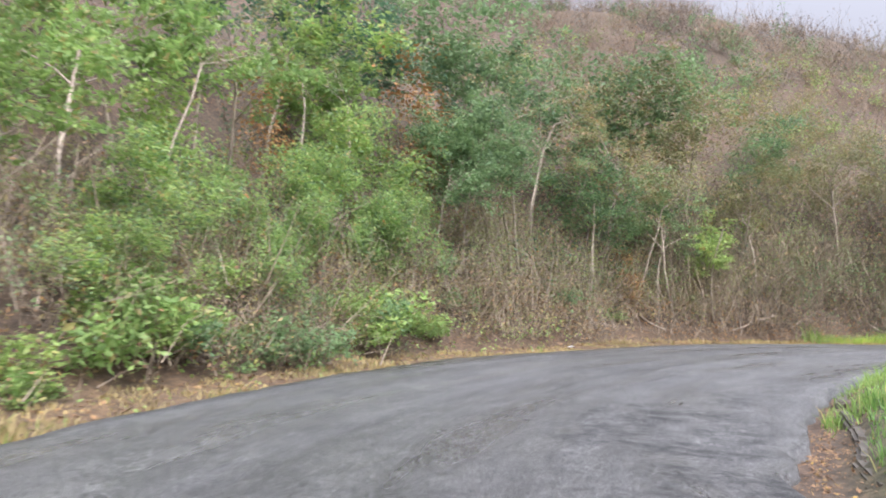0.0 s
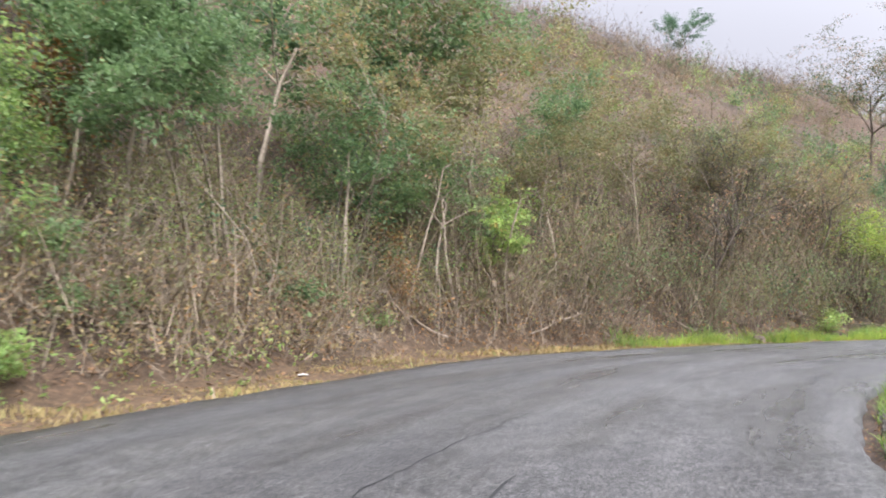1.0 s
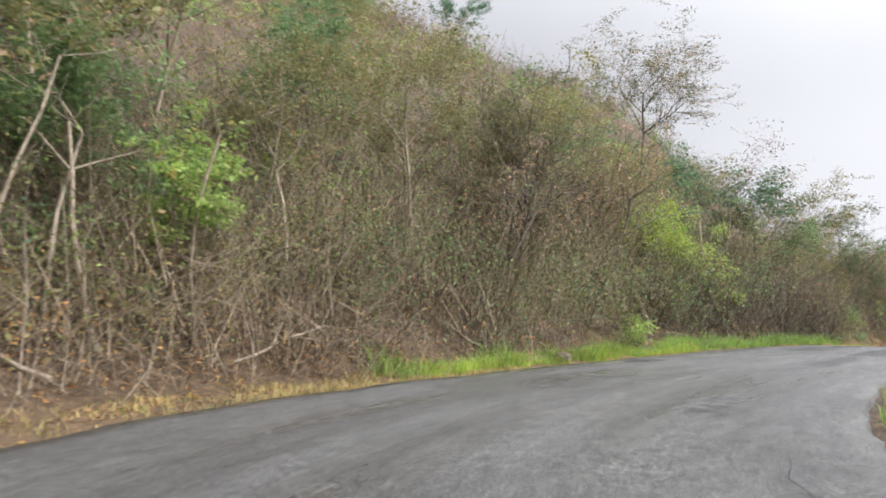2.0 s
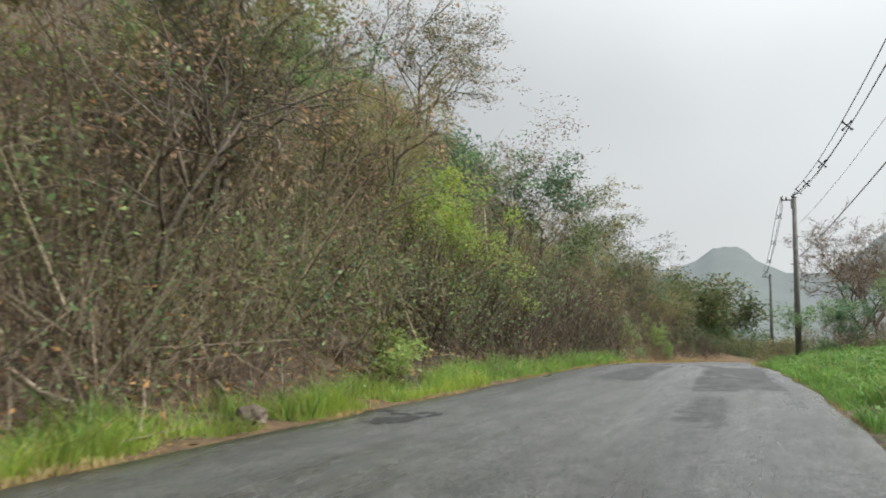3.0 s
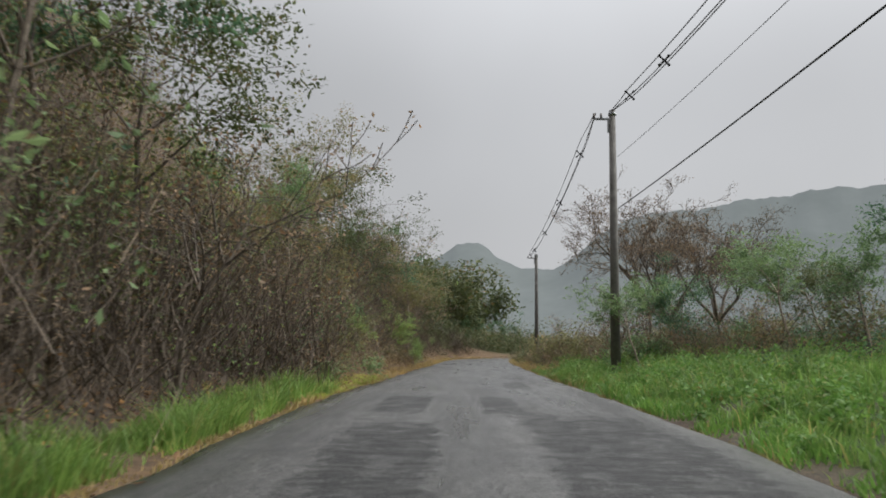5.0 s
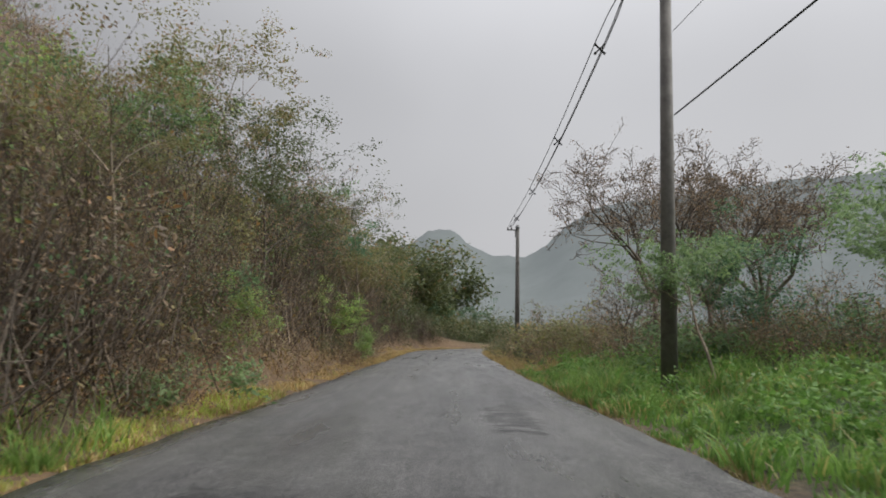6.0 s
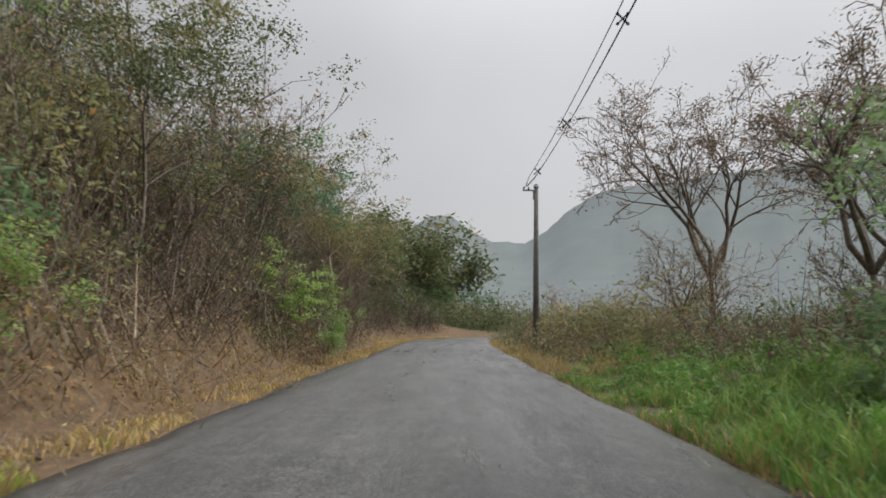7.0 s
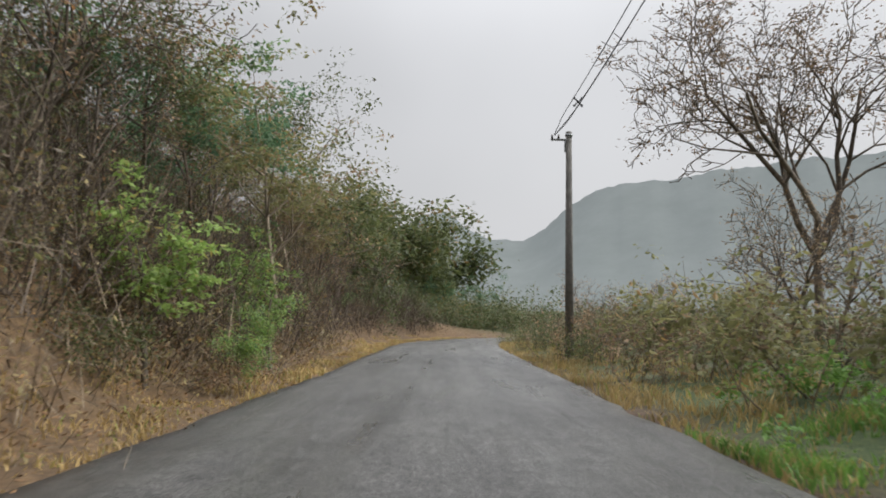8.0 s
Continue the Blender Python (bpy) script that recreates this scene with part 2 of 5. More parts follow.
def earth_material():
    """Brown soil under leaf litter on the hill; low green growth where the "cover" layer says so."""
    m, nt, bsdf = material("earth")
    n1 = noise_node(nt, 0.35, 5)
    n2 = noise_node(nt, 7.0, 6, 0.7)
    a = ramp(nt, n2.outputs[0], [(0.28, (0.026, 0.019, 0.014)), (0.5, (0.08, 0.056, 0.039)), (0.72, (0.19, 0.13, 0.085))])
    b = ramp(nt, n1.outputs[0], [(0.35, (0.75, 0.78, 0.74)), (0.65, (1.12, 1.02, 0.95))])
    c = mix(nt, 'MULTIPLY', 1.0, a.outputs[0], b.outputs[0])
    g = ramp(nt, n2.outputs[0], [(0.3, (0.025, 0.045, 0.018)), (0.5, (0.06, 0.09, 0.03)), (0.7, (0.12, 0.14, 0.05))])
    at = nt.nodes.new("ShaderNodeAttribute")
    at.attribute_name = "cover"
    c = mix(nt, 'MIX', at.outputs["Fac"], c.outputs[0], g.outputs[0])
    o = ramp(nt, n2.outputs[0], [(0.3, (0.055, 0.034, 0.017)), (0.5, (0.135, 0.082, 0.038)), (0.7, (0.24, 0.15, 0.07))])
    at2 = nt.nodes.new("ShaderNodeAttribute")
    at2.attribute_name = "ochre"
    c = mix(nt, 'MIX', at2.outputs["Fac"], c.outputs[0], o.outputs[0])
    nt.links.new(c.outputs[0], bsdf.inputs["Base Color"])
    bsdf.inputs["Roughness"].default_value = 0.9
    bump(nt, bsdf, n2.outputs[0], 0.8, 0.06)
    return m


def stone_material(name, a, b):
    m, nt, bsdf = material(name)
    n = noise_node(nt, 6.0, 6, 0.7)
    n1 = noise_node(nt, 1.2, 3)
    r = ramp(nt, n.outputs[0], [(0.3, a), (0.7, b)])
    s = ramp(nt, n1.outputs[0], [(0.3, (0.7, 0.68, 0.62)), (0.7, (1.1, 1.1, 1.1))])
    c = mix(nt, 'MULTIPLY', 1.0, r.outputs[0], s.outputs[0])
    nt.links.new(c.outputs[0], bsdf.inputs["Base Color"])
    bsdf.inputs["Roughness"].default_value = 0.75
    bump(nt, bsdf, n.outputs[0], 0.6, 0.02)
    return m


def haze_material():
    """Far wooded mountains, with the rain haze painted on as a dull grey-blue glow."""
    m, nt, bsdf = material("mountain_painted_haze")
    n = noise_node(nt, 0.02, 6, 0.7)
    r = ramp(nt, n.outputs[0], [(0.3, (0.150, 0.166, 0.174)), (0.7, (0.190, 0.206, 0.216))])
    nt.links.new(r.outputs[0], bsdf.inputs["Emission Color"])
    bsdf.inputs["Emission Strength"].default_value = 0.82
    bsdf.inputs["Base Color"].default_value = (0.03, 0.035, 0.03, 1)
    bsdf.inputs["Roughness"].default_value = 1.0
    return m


def plain_material(name, colour, rough=0.5, metal=0.0, vary=0.25, scale=8.0):
    m, nt, bsdf = material(name)
    n = noise_node(nt, scale, 5, 0.65)
    lo = tuple(v * (1 - vary) for v in colour)
    hi = tuple(v * (1 + vary) for v in colour)
    r = ramp(nt, n.outputs[0], [(0.3, lo), (0.7, hi)])
    nt.links.new(r.outputs[0], bsdf.inputs["Base Color"])
    bsdf.inputs["Roughness"].default_value = rough
    bsdf.inputs["Metallic"].default_value = metal
    bump(nt, bsdf, n.outputs[0], 0.2, 0.004)
    return m


ASPHALT = asphalt_material()
PATCH = patch_material()
EARTH = earth_material()
ROCK = stone_material("rock", (0.07, 0.052, 0.04), (0.20, 0.155, 0.12))
CONCRETE = stone_material("old_concrete", (0.04, 0.033, 0.026), (0.15, 0.13, 0.105))
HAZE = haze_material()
POLE = plain_material("weathered_pole", (0.15, 0.142, 0.132), 0.8, 0.0, 0.3, 5.0)
STEEL = plain_material("galvanised_steel", (0.28, 0.29, 0.30), 0.5, 0.7)
CABLE = plain_material("black_cable", (0.02, 0.02, 0.022), 0.6)
INSULATOR = plain_material("brown_insulator", (0.07, 0.05, 0.04), 0.35)
PAPER = plain_material("white_paper", (0.75, 0.74, 0.72), 0.7, 0.0, 0.08)
CRACK = plain_material("crack_filler", (0.022, 0.022, 0.023), 0.6)


# ---- mesh helpers ----
def mesh_from(name, verts, faces, mat, smooth=False):
    me = bpy.data.meshes.new(name)
    me.from_pydata(verts.tolist() if isinstance(verts, np.ndarray) else verts, [], faces.tolist() if isinstance(faces, np.ndarray) else faces)
    me.materials.append(mat)
    if smooth:
        me.polygons.foreach_set("use_smooth", [True] * len(me.polygons))
    me.update()
    return me


def part_mesh(name, me, parent, label=""):
    ob = new(name, me)
    ob.parent = parent
    if label:
        ob["label"] = label
    return ob


def part(name, bm, mat, parent, label="", smooth=False):
    me = bpy.data.meshes.new(name)
    bm.to_mesh(me)
    bm.free()
    me.materials.append(mat)
    if smooth:
        me.polygons.foreach_set("use_smooth", [True] * len(me.polygons))
    return part_mesh(name, me, parent, label)


def tubes(segs, sides=4, thin=0.0):
    """Tapered tubes: rows of x0 y0 z0 r0 x1 y1 z1 r1; none thinner than thin."""
    s = np.asarray(segs, float).reshape(-1, 8)
    s[:, [3, 7]] = np.maximum(s[:, [3, 7]], thin)
    p0, r0, p1, r1 = s[:, :3], s[:, 3], s[:, 4:7], s[:, 7]
    d = p1 - p0
    d /= np.linalg.norm(d, axis=1, keepdims=True) + 1e-9
    up = np.where(np.abs(d[:, 2:3]) > 0.9, [[1.0, 0, 0]], [[0, 0, 1.0]])
    a = np.cross(d, up)
    a /= np.linalg.norm(a, axis=1, keepdims=True) + 1e-9
    b = np.cross(d, a)
    ang = np.arange(sides) * 2 * np.pi / sides
    ring = a[:, None] * np.cos(ang)[None, :, None] + b[:, None] * np.sin(ang)[None, :, None]
    v = np.concatenate([p0[:, None] + ring * r0[:, None, None], p1[:, None] + ring * r1[:, None, None]], 1).reshape(-1, 3)
    k = np.arange(sides)
    f = np.stack([k, (k + 1) % sides, (k + 1) % sides + sides, k + sides], 1)
    faces = (np.arange(len(s))[:, None, None] * 2 * sides + f[None]).reshape(-1, 4)
    return v, faces


def leaves(points, size, rng, aspect=0.5, flat=0.5):
    """One pointed leaf of four corners at each point; size may be an array."""
    n = len(points)
    d = rng.normal(size=(n, 3))
    d[:, 2] = d[:, 2] * (1 - flat) - 0.25
    d /= np.linalg.norm(d, axis=1, keepdims=True) + 1e-9
    s = np.cross(d, rng.normal(size=(n, 3)) * (1 - flat) + [[0, 0, 1.0]])
    s /= np.linalg.norm(s, axis=1, keepdims=True) + 1e-9
    L = (np.ones(n) * size * rng.uniform(0.6, 1.35, n))[:, None]
    nrm = np.cross(d, s)
    mid = points + d * L * 0.45 + nrm * L * 0.08
    v = np.stack([points, mid + s * L * aspect * 0.5, points + d * L, mid - s * L * aspect * 0.5], 1).reshape(-1, 3)
    return v, np.arange(n * 4).reshape(n, 4)


# ---- the road's line ----
# x, y, half width; the road bends right round the foot of the hill, runs straight, dips, and bends right again
LINE = [(-6.4, -32, 2.9), (-4.2, -16, 2.9), (-2.3, -4, 2.9), (-0.6, 5.4, 3.1), (1.05, 9.7, 3.4), (3.33, 13.68, 3.63), (6.42, 16.97, 3.62),
        (10.6, 20.4, 3.8), (16.5, 22.8, 3.3), (25.4, 24.9, 3.0), (35.6, 27.6, 2.85), (45.4, 30.35, 2.95), (55.3, 32.95, 2.85), (66, 35.75, 2.9),
        (74, 37.7, 2.85), (85, 40.5, 2.85), (97, 43.3, 2.85), (104, 44.0, 2.85), (111, 43.2, 2.85), (120, 39.5, 2.85), (132, 32, 2.85), (155, 17, 2.85), (200, -18, 2.85)]


def spline(points, n):
    p = np.array(points, float)
    p = np.vstack([2 * p[0] - p[1], p, 2 * p[-1] - p[-2]])
    out = []
    for i in range(1, len(p) - 2):
        t = np.linspace(0, 1, n, endpoint=False)[:, None]
        a, b, c, d = p[i - 1], p[i], p[i + 1], p[i + 2]
        out.append(0.5 * (2 * b + (c - a) * t + (2 * a - 5 * b + 4 * c - d) * t ** 2 + (3 * b - a - 3 * c + d) * t ** 3))
    return np.vstack(out + [p[-2:-1]])


ROAD = spline(LINE, 26)
TAN = np.gradient(ROAD[:, :2], axis=0)
TAN /= np.linalg.norm(TAN, axis=1, keepdims=True)
LEFT = np.stack([-TAN[:, 1], TAN[:, 0]], 1)


def ramped(a, b, v):
    """What a slope gains that sets in smoothly between a and b."""
    v = np.asarray(v, float)
    t = np.clip((v - a) / (b - a), 0, 1)
    return (b - a) * (t ** 3 - t ** 4 / 2) + np.maximum(0, v - b)


def road_z(x):
    """Level round the bend, then over a crest and down to the second bend."""
    return -0.052 * ramped(18, 48, x) + 0.005 * ramped(60, 105, x) + 0.03 * ramped(112, 150, x)


ROAD_Z = road_z(ROAD[:, 0])


def smooth(a, b, v):
    t = np.clip((v - a) / (b - a), 0, 1)
    return t * t * (3 - 2 * t)


def waves(x, y):
    """Gentle unevenness of the ground."""
    return (np.sin(x * 0.9 + 1.3 * np.sin(y * 0.6)) * np.sin(y * 0.8 + 0.7 * np.sin(x * 0.5))
            + 0.5 * np.sin(x * 2.3 + y * 1.1) * np.sin(y * 2.0 - x * 0.7) + 0.25 * np.sin(x * 5.1 - y * 3.7) * np.sin(y * 4.6 + x * 2.2))


def beside(x, y):
    """Distance past the road's edge (below 0 on the road), side (1 left, -1 right) and the road's height there."""
    x, y = np.atleast_1d(np.asarray(x, float)), np.atleast_1d(np.asarray(y, float))
    edge, side, z = np.empty(len(x)), np.empty(len(x)), np.empty(len(x))
    for i in range(0, len(x), 8000):
        k = slice(i, i + 8000)
        dx, dy = x[k, None] - ROAD[None, :, 0], y[k, None] - ROAD[None, :, 1]
        j = np.argmin(dx * dx + dy * dy, axis=1)
        r = np.arange(len(j))
        lat = dx[r, j] * LEFT[j, 0] + dy[r, j] * LEFT[j, 1]
        dist = np.sqrt(dx[r, j] ** 2 + dy[r, j] ** 2)
        edge[k], side[k], z[k] = dist - ROAD[j, 2], np.where(lat >= 0, 1, -1), ROAD_Z[j]
    return edge, side, z


def ground(x, y):
    x, y = np.atleast_1d(np.asarray(x, float)), np.atleast_1d(np.asarray(y, float))
    e, side, zr = beside(x, y)
    w = waves(x, y)
    out = np.maximum(e, 0)
    # left: narrow verge, cut bank, hill
    b = np.maximum(0, out - 1.3)
    steep = 0.95 - 0.40 * smooth(65, 120, x)
    cut = 0.75 + 0.9 * smooth(48, 54, x) * (1 - smooth(64, 72, x))
    hill = cut * (1 - np.exp(-b / 0.8)) + steep * 38 * np.tanh(np.maximum(0, b - 0.8) / 38) + w * 0.16 * smooth(0.2, 3, b) + 1.6 * waves(x / 9, y / 9) * smooth(6, 20, b)
    hill -= 0.36 * np.minimum(np.maximum(0, b - 0.8), 7) * (1 - smooth(2, 14, x)) * (1 - smooth(30, 45, y))
    hill *= (1 - smooth(90, 300, b)) * (1 - 0.93 * smooth(104, 128, x))
    left = zr - 0.03 - 0.05 * np.clip(out - 10, 0, 200) * smooth(98, 128, x) + 0.04 * smooth(0, 1, out) + hill + 0.02 * w
    # right: grass shoulder, then falling gently into the valley
    gutter = 0.10 + 0.36 * (1 - smooth(4.0, 6.0, x))
    bank = (0.20 * smooth(gutter, gutter + 0.35, out) - 0.08 * smooth(0.05, 0.2, out) * (1 - smooth(0.3, 0.5, out))) * (1 - smooth(12, 20, x))
    fall = -0.10 * np.clip(out - 2.0, 0, 5) - 0.035 * np.clip(out - 7, 0, 200)
    straight = smooth(20, 30, x)
    rise = (0.62 * smooth(0.3, 4.5, out) + 0.28 * smooth(4.5, 8, out) - 1.2 * smooth(9, 24, out)) * (1 - 0.5 * smooth(60, 76, x))
    fall = fall * (1 - straight) + (rise - 0.035 * np.clip(out - 9, 0, 200)) * straight
    right = zr - 0.05 + bank + fall + w * 0.05 * smooth(0.5, 3, out)
    z = np.where(side > 0, left, right)
    sunk = np.where((side > 0) | (x > 18), -0.3, 0.12)
    return np.where(e < sunk, zr - 0.16, z)


def ground_at(x, y):
    return float(ground(x, y)[0])


def build_ground():
    def axis(lo, hi, step, far_lo, far_hi):
        mid = np.arange(lo, hi, step)
        down, up = [], []
        s, v = step, lo
        while v > far_lo:
            s *= 1.22
            v -= s
            down.append(max(v, far_lo))
        s, v = step, mid[-1]
        while v < far_hi:
            s *= 1.22
            v += s
            up.append(min(v, far_hi))
        return np.array(down[::-1] + mid.tolist() + up)
    def finer(a, lo, hi, parts):
        inside = [v + (w - v) * k / parts for v, w in zip(a, a[1:]) if lo <= v < hi for k in range(1, parts)]
        return np.sort(np.concatenate([a, inside]))
    xs = finer(axis(-16, 110, 0.6, -900, 2500), 1, 9, 3)
    ys = finer(axis(-6, 62, 0.6, -1600, 1600), 0, 14, 3)
    gx, gy = np.meshgrid(xs, ys, indexing="ij")
    z = ground(gx.ravel(), gy.ravel())
    v = np.stack([gx.ravel(), gy.ravel(), z], 1)
    n, m = len(xs), len(ys)
    i, j = np.meshgrid(np.arange(n - 1), np.arange(m - 1), indexing="ij")
    a = (i * m + j).ravel()
    f = np.stack([a, a + m, a + m + 1, a + 1], 1)
    me = mesh_from("ground", v, f, EARTH, True)
    e, side, _ = beside(v[:, 0], v[:, 1])
    cover = np.where(side < 0, smooth(0.2, 1.2, e) * (0.75 + 0.3 * np.clip(waves(v[:, 0] / 3, v[:, 1] / 3), -1, 1)), 0.25 * smooth(20, 60, e))
    cover = np.maximum(cover, 0.8 * smooth(112, 130, v[:, 0]) * smooth(1.0, 3.0, e))
    me.attributes.new("cover", 'FLOAT', 'POINT').data.foreach_set("value", np.clip(cover, 0, 1).astype(np.float32))
    ochre = np.where(side > 0, smooth(0.2, 0.8, e) * (1 - smooth(5, 9, e)) * smooth(44, 52, v[:, 0]) * (1 - smooth(112, 128, v[:, 0])) * (0.75 + 0.25 * waves(v[:, 0] / 2, v[:, 1] / 2)), 0)
    ochre = np.maximum(ochre, np.where((side > 0) & (v[:, 0] < 16), 0.5 * (1 - smooth(0.8, 2.2, e)), 0))
    ochre = np.maximum(ochre, np.where((side > 0) & (v[:, 0] >= 16), 0.7 * (1 - smooth(0.35, 0.7, e)), 0))
    me.attributes.new("ochre", 'FLOAT', 'POINT').data.foreach_set("value", np.clip(ochre, 0, 1).astype(np.float32))
    ob = new("ground", me)
    return tagged(ob, "red-brown hillside soil with leaf litter beside the road", "ground", kind="structure")


ROAD_ACROSS = 25
ROAD_GRID = None


# worn, pitted stretches: x, y, length, width, how far gone
WORN = [(34.4, 25.7, 17.0, 2.2, 0.46), (33.7, 28.1, 14.0, 1.5, 0.46), (42.5, 29.0, 5.0, 1.0, 0.44), (42.5, 30.8, 5.0, 1.2, 0.44), (2.3, 7.4, 4.2, 2.4, 0.36), (2.0, 4.4, 3.4, 1.8, 0.36),
        (3.9, 9.8, 2.4, 0.9, 0.34), (14.6, 20.2, 3.0, 0.9, 0.38), (50.0, 30.3, 5.0, 1.0, 0.4), (24.0, 23.4, 5.0, 0.8, 0.42), (28.6, 24.6, 4.0, 1.0, 0.44)]


def build_road():
    global ROAD_GRID
    rng = np.random.default_rng(3)
    n = ROAD_ACROSS
    across = np.concatenate([[-1], np.linspace(-0.985, 0.985, n - 2), [1]])
    rows = []
    ragged = np.convolve(rng.normal(size=len(ROAD) + 8), [0.2, 0.6, 1, 0.6, 0.2], "same")
    ragged2 = np.convolve(rng.normal(size=len(ROAD) + 8), [0.2, 0.6, 1, 0.6, 0.2], "same")
    for k in range(len(ROAD)):
        hw_l, hw_r = ROAD[k, 2] + 0.025 * ragged[k], ROAD[k, 2] + (0.032 if ROAD[k, 0] < 8 else 0.022) * ragged2[k]
        for a in across:
            d = a * (hw_l if a > 0 else hw_r)
            x, y = ROAD[k, :2] + LEFT[k] * d
            z = ROAD_Z[k] + 0.035 * (1 - a * a) - 0.012 * np.exp(-((abs(d) - 0.85) / 0.35) ** 2) + 0.006 * math.sin(x * 1.7 + y * 0.9) * math.sin(y * 1.3)
            rows.append((x, y, z - (0.22 if abs(a) == 1 else 0)))
    v = np.array(rows)
    ROAD_GRID = v.reshape(len(ROAD), n, 3)
    i, j = np.meshgrid(np.arange(len(ROAD) - 1), np.arange(n - 1), indexing="ij")
    a = (i * n + j).ravel()
    f = np.stack([a, a + n, a + n + 1, a + 1], 1)
    me = mesh_from("road", v, f, ASPHALT, True)
    length = np.concatenate([[0], np.cumsum(np.linalg.norm(np.diff(ROAD[:, :2], axis=0), axis=1))])
    strip = np.stack([np.repeat(length, n), (across[None] * ROAD[:, 2:3]).ravel(), np.zeros(len(v))], 1)
    me.attributes.new("strip", 'FLOAT_VECTOR', 'POINT').data.foreach_set("vector", strip.astype(np.float32).ravel())
    worn = np.zeros(len(v))
    for x, y, along, wide, gone in WORN:
        k = int(np.argmin((ROAD[:, 0] - x) ** 2 + (ROAD[:, 1] - y) ** 2))
        d = (x - ROAD[k, 0]) * LEFT[k, 0] + (y - ROAD[k, 1]) * LEFT[k, 1]
        a, b = np.abs(strip[:, 0] - length[k]) / along * 2, np.abs(strip[:, 1] - d) / wide * 2
        worn = np.maximum(worn, gone * np.clip(2.6 - 2.3 * np.maximum(a, b), 0, 1))
    me.attributes.new("worn", 'FLOAT', 'POINT').data.foreach_set("value", worn.astype(np.float32))
    ob = new("road", me)
    return tagged(ob, "worn wet grey asphalt road without markings", "road", kind="structure")


def road_point(s, d, lift=0.0):
    """A point s along the road's samples and d metres left of its middle, on the asphalt."""
    k = int(np.clip(s, 0, len(ROAD) - 2))
    f = min(max(s - k, 0.0), 1.0)
    half = ROAD[k, 2] * (1 - f) + ROAD[k + 1, 2] * f
    c = 1 + float(np.clip((d / half / 0.985 + 1) / 2, 0.0, 0.999)) * (ROAD_ACROSS - 3)
    j = int(c)
    g = c - j
    p = (ROAD_GRID[k, j] * (1 - g) + ROAD_GRID[k, j + 1] * g) * (1 - f) + (ROAD_GRID[k + 1, j] * (1 - g) + ROAD_GRID[k + 1, j + 1] * g) * f
    return float(p[0]), float(p[1]), float(p[2]) + lift


def station(x, y):
    """Sample along the road nearest to a place, and the offset to the left."""
    dx, dy = x - ROAD[:, 0], y - ROAD[:, 1]
    k = int(np.argmin(dx * dx + dy * dy))
    return k, dx[k] * LEFT[k, 0] + dy[k] * LEFT[k, 1]


def build_patch(road, x, y, length, width, seed):
    """A ragged patch of darker asphalt with a broken outline and worn-through holes."""
    rng = np.random.default_rng(seed)
    k, d = station(x, y)
    per = np.linalg.norm(ROAD[k + 1, :2] - ROAD[k, :2])
    cell = 0.13
    nl, nw = int(length / cell), int(width / cell)
    off = Vector(rng.uniform(0, 90, 3))
    ids, v, f = {}, [], []

    def corner(i, j):
        if (i, j) not in ids:
            a, b = i / nl - 0.5, j / nw - 0.5
            ids[i, j] = len(v)
            v.append(road_point(k + (a * length + rng.normal(0, 0.03)) / per, d + b * width + rng.normal(0, 0.03), 0.005))
        return ids[i, j]

    for i in range(nl):
        for j in range(nw):
            a, b = (i + 0.5) / nl * 2 - 1, (j + 0.5) / nw * 2 - 1
            rim = max(abs(a), abs(b))
            n = noise.noise(Vector((i * 0.16, j * 0.32, 0)) + off) + 0.6 * noise.noise(Vector((i * 0.5, j * 0.9, 3)) + off)
            if n > 1.5 * rim - 1.05:
                f.append((corner(i, j), corner(i + 1, j), corner(i + 1, j + 1), corner(i, j + 1)))
    part_mesh("asphalt_patch", mesh_from("asphalt_patch", np.array(v), f, PATCH), road, "darker repaired asphalt")


def build_crack(road, x0, y0, x1, y1, width, seed):
    """An open crack wandering along the road."""
    rng = np.random.default_rng(seed)
    k0, d0 = station(x0, y0)
    k1, d1 = station(x1, y1)
    n = max(6, int(math.hypot(x1 - x0, y1 - y0) / 0.22))
    v, w = [], 0
    for i in range(n + 1):
        t = i / n
        w = 0.8 * w + rng.normal(0, 0.022)
        half = width * rng.uniform(0.3, 1.0) * (0.2 if i in (0, n) else 1) / 2
        for s in (-1, 1):
            v.append(road_point(k0 + (k1 - k0) * t, d0 + (d1 - d0) * t + w + s * half, 0.005))
    f = [(2 * i, 2 * i + 2, 2 * i + 3, 2 * i + 1) for i in range(n)]
    part_mesh("crack", mesh_from("crack", np.array(v), f, CRACK), road)


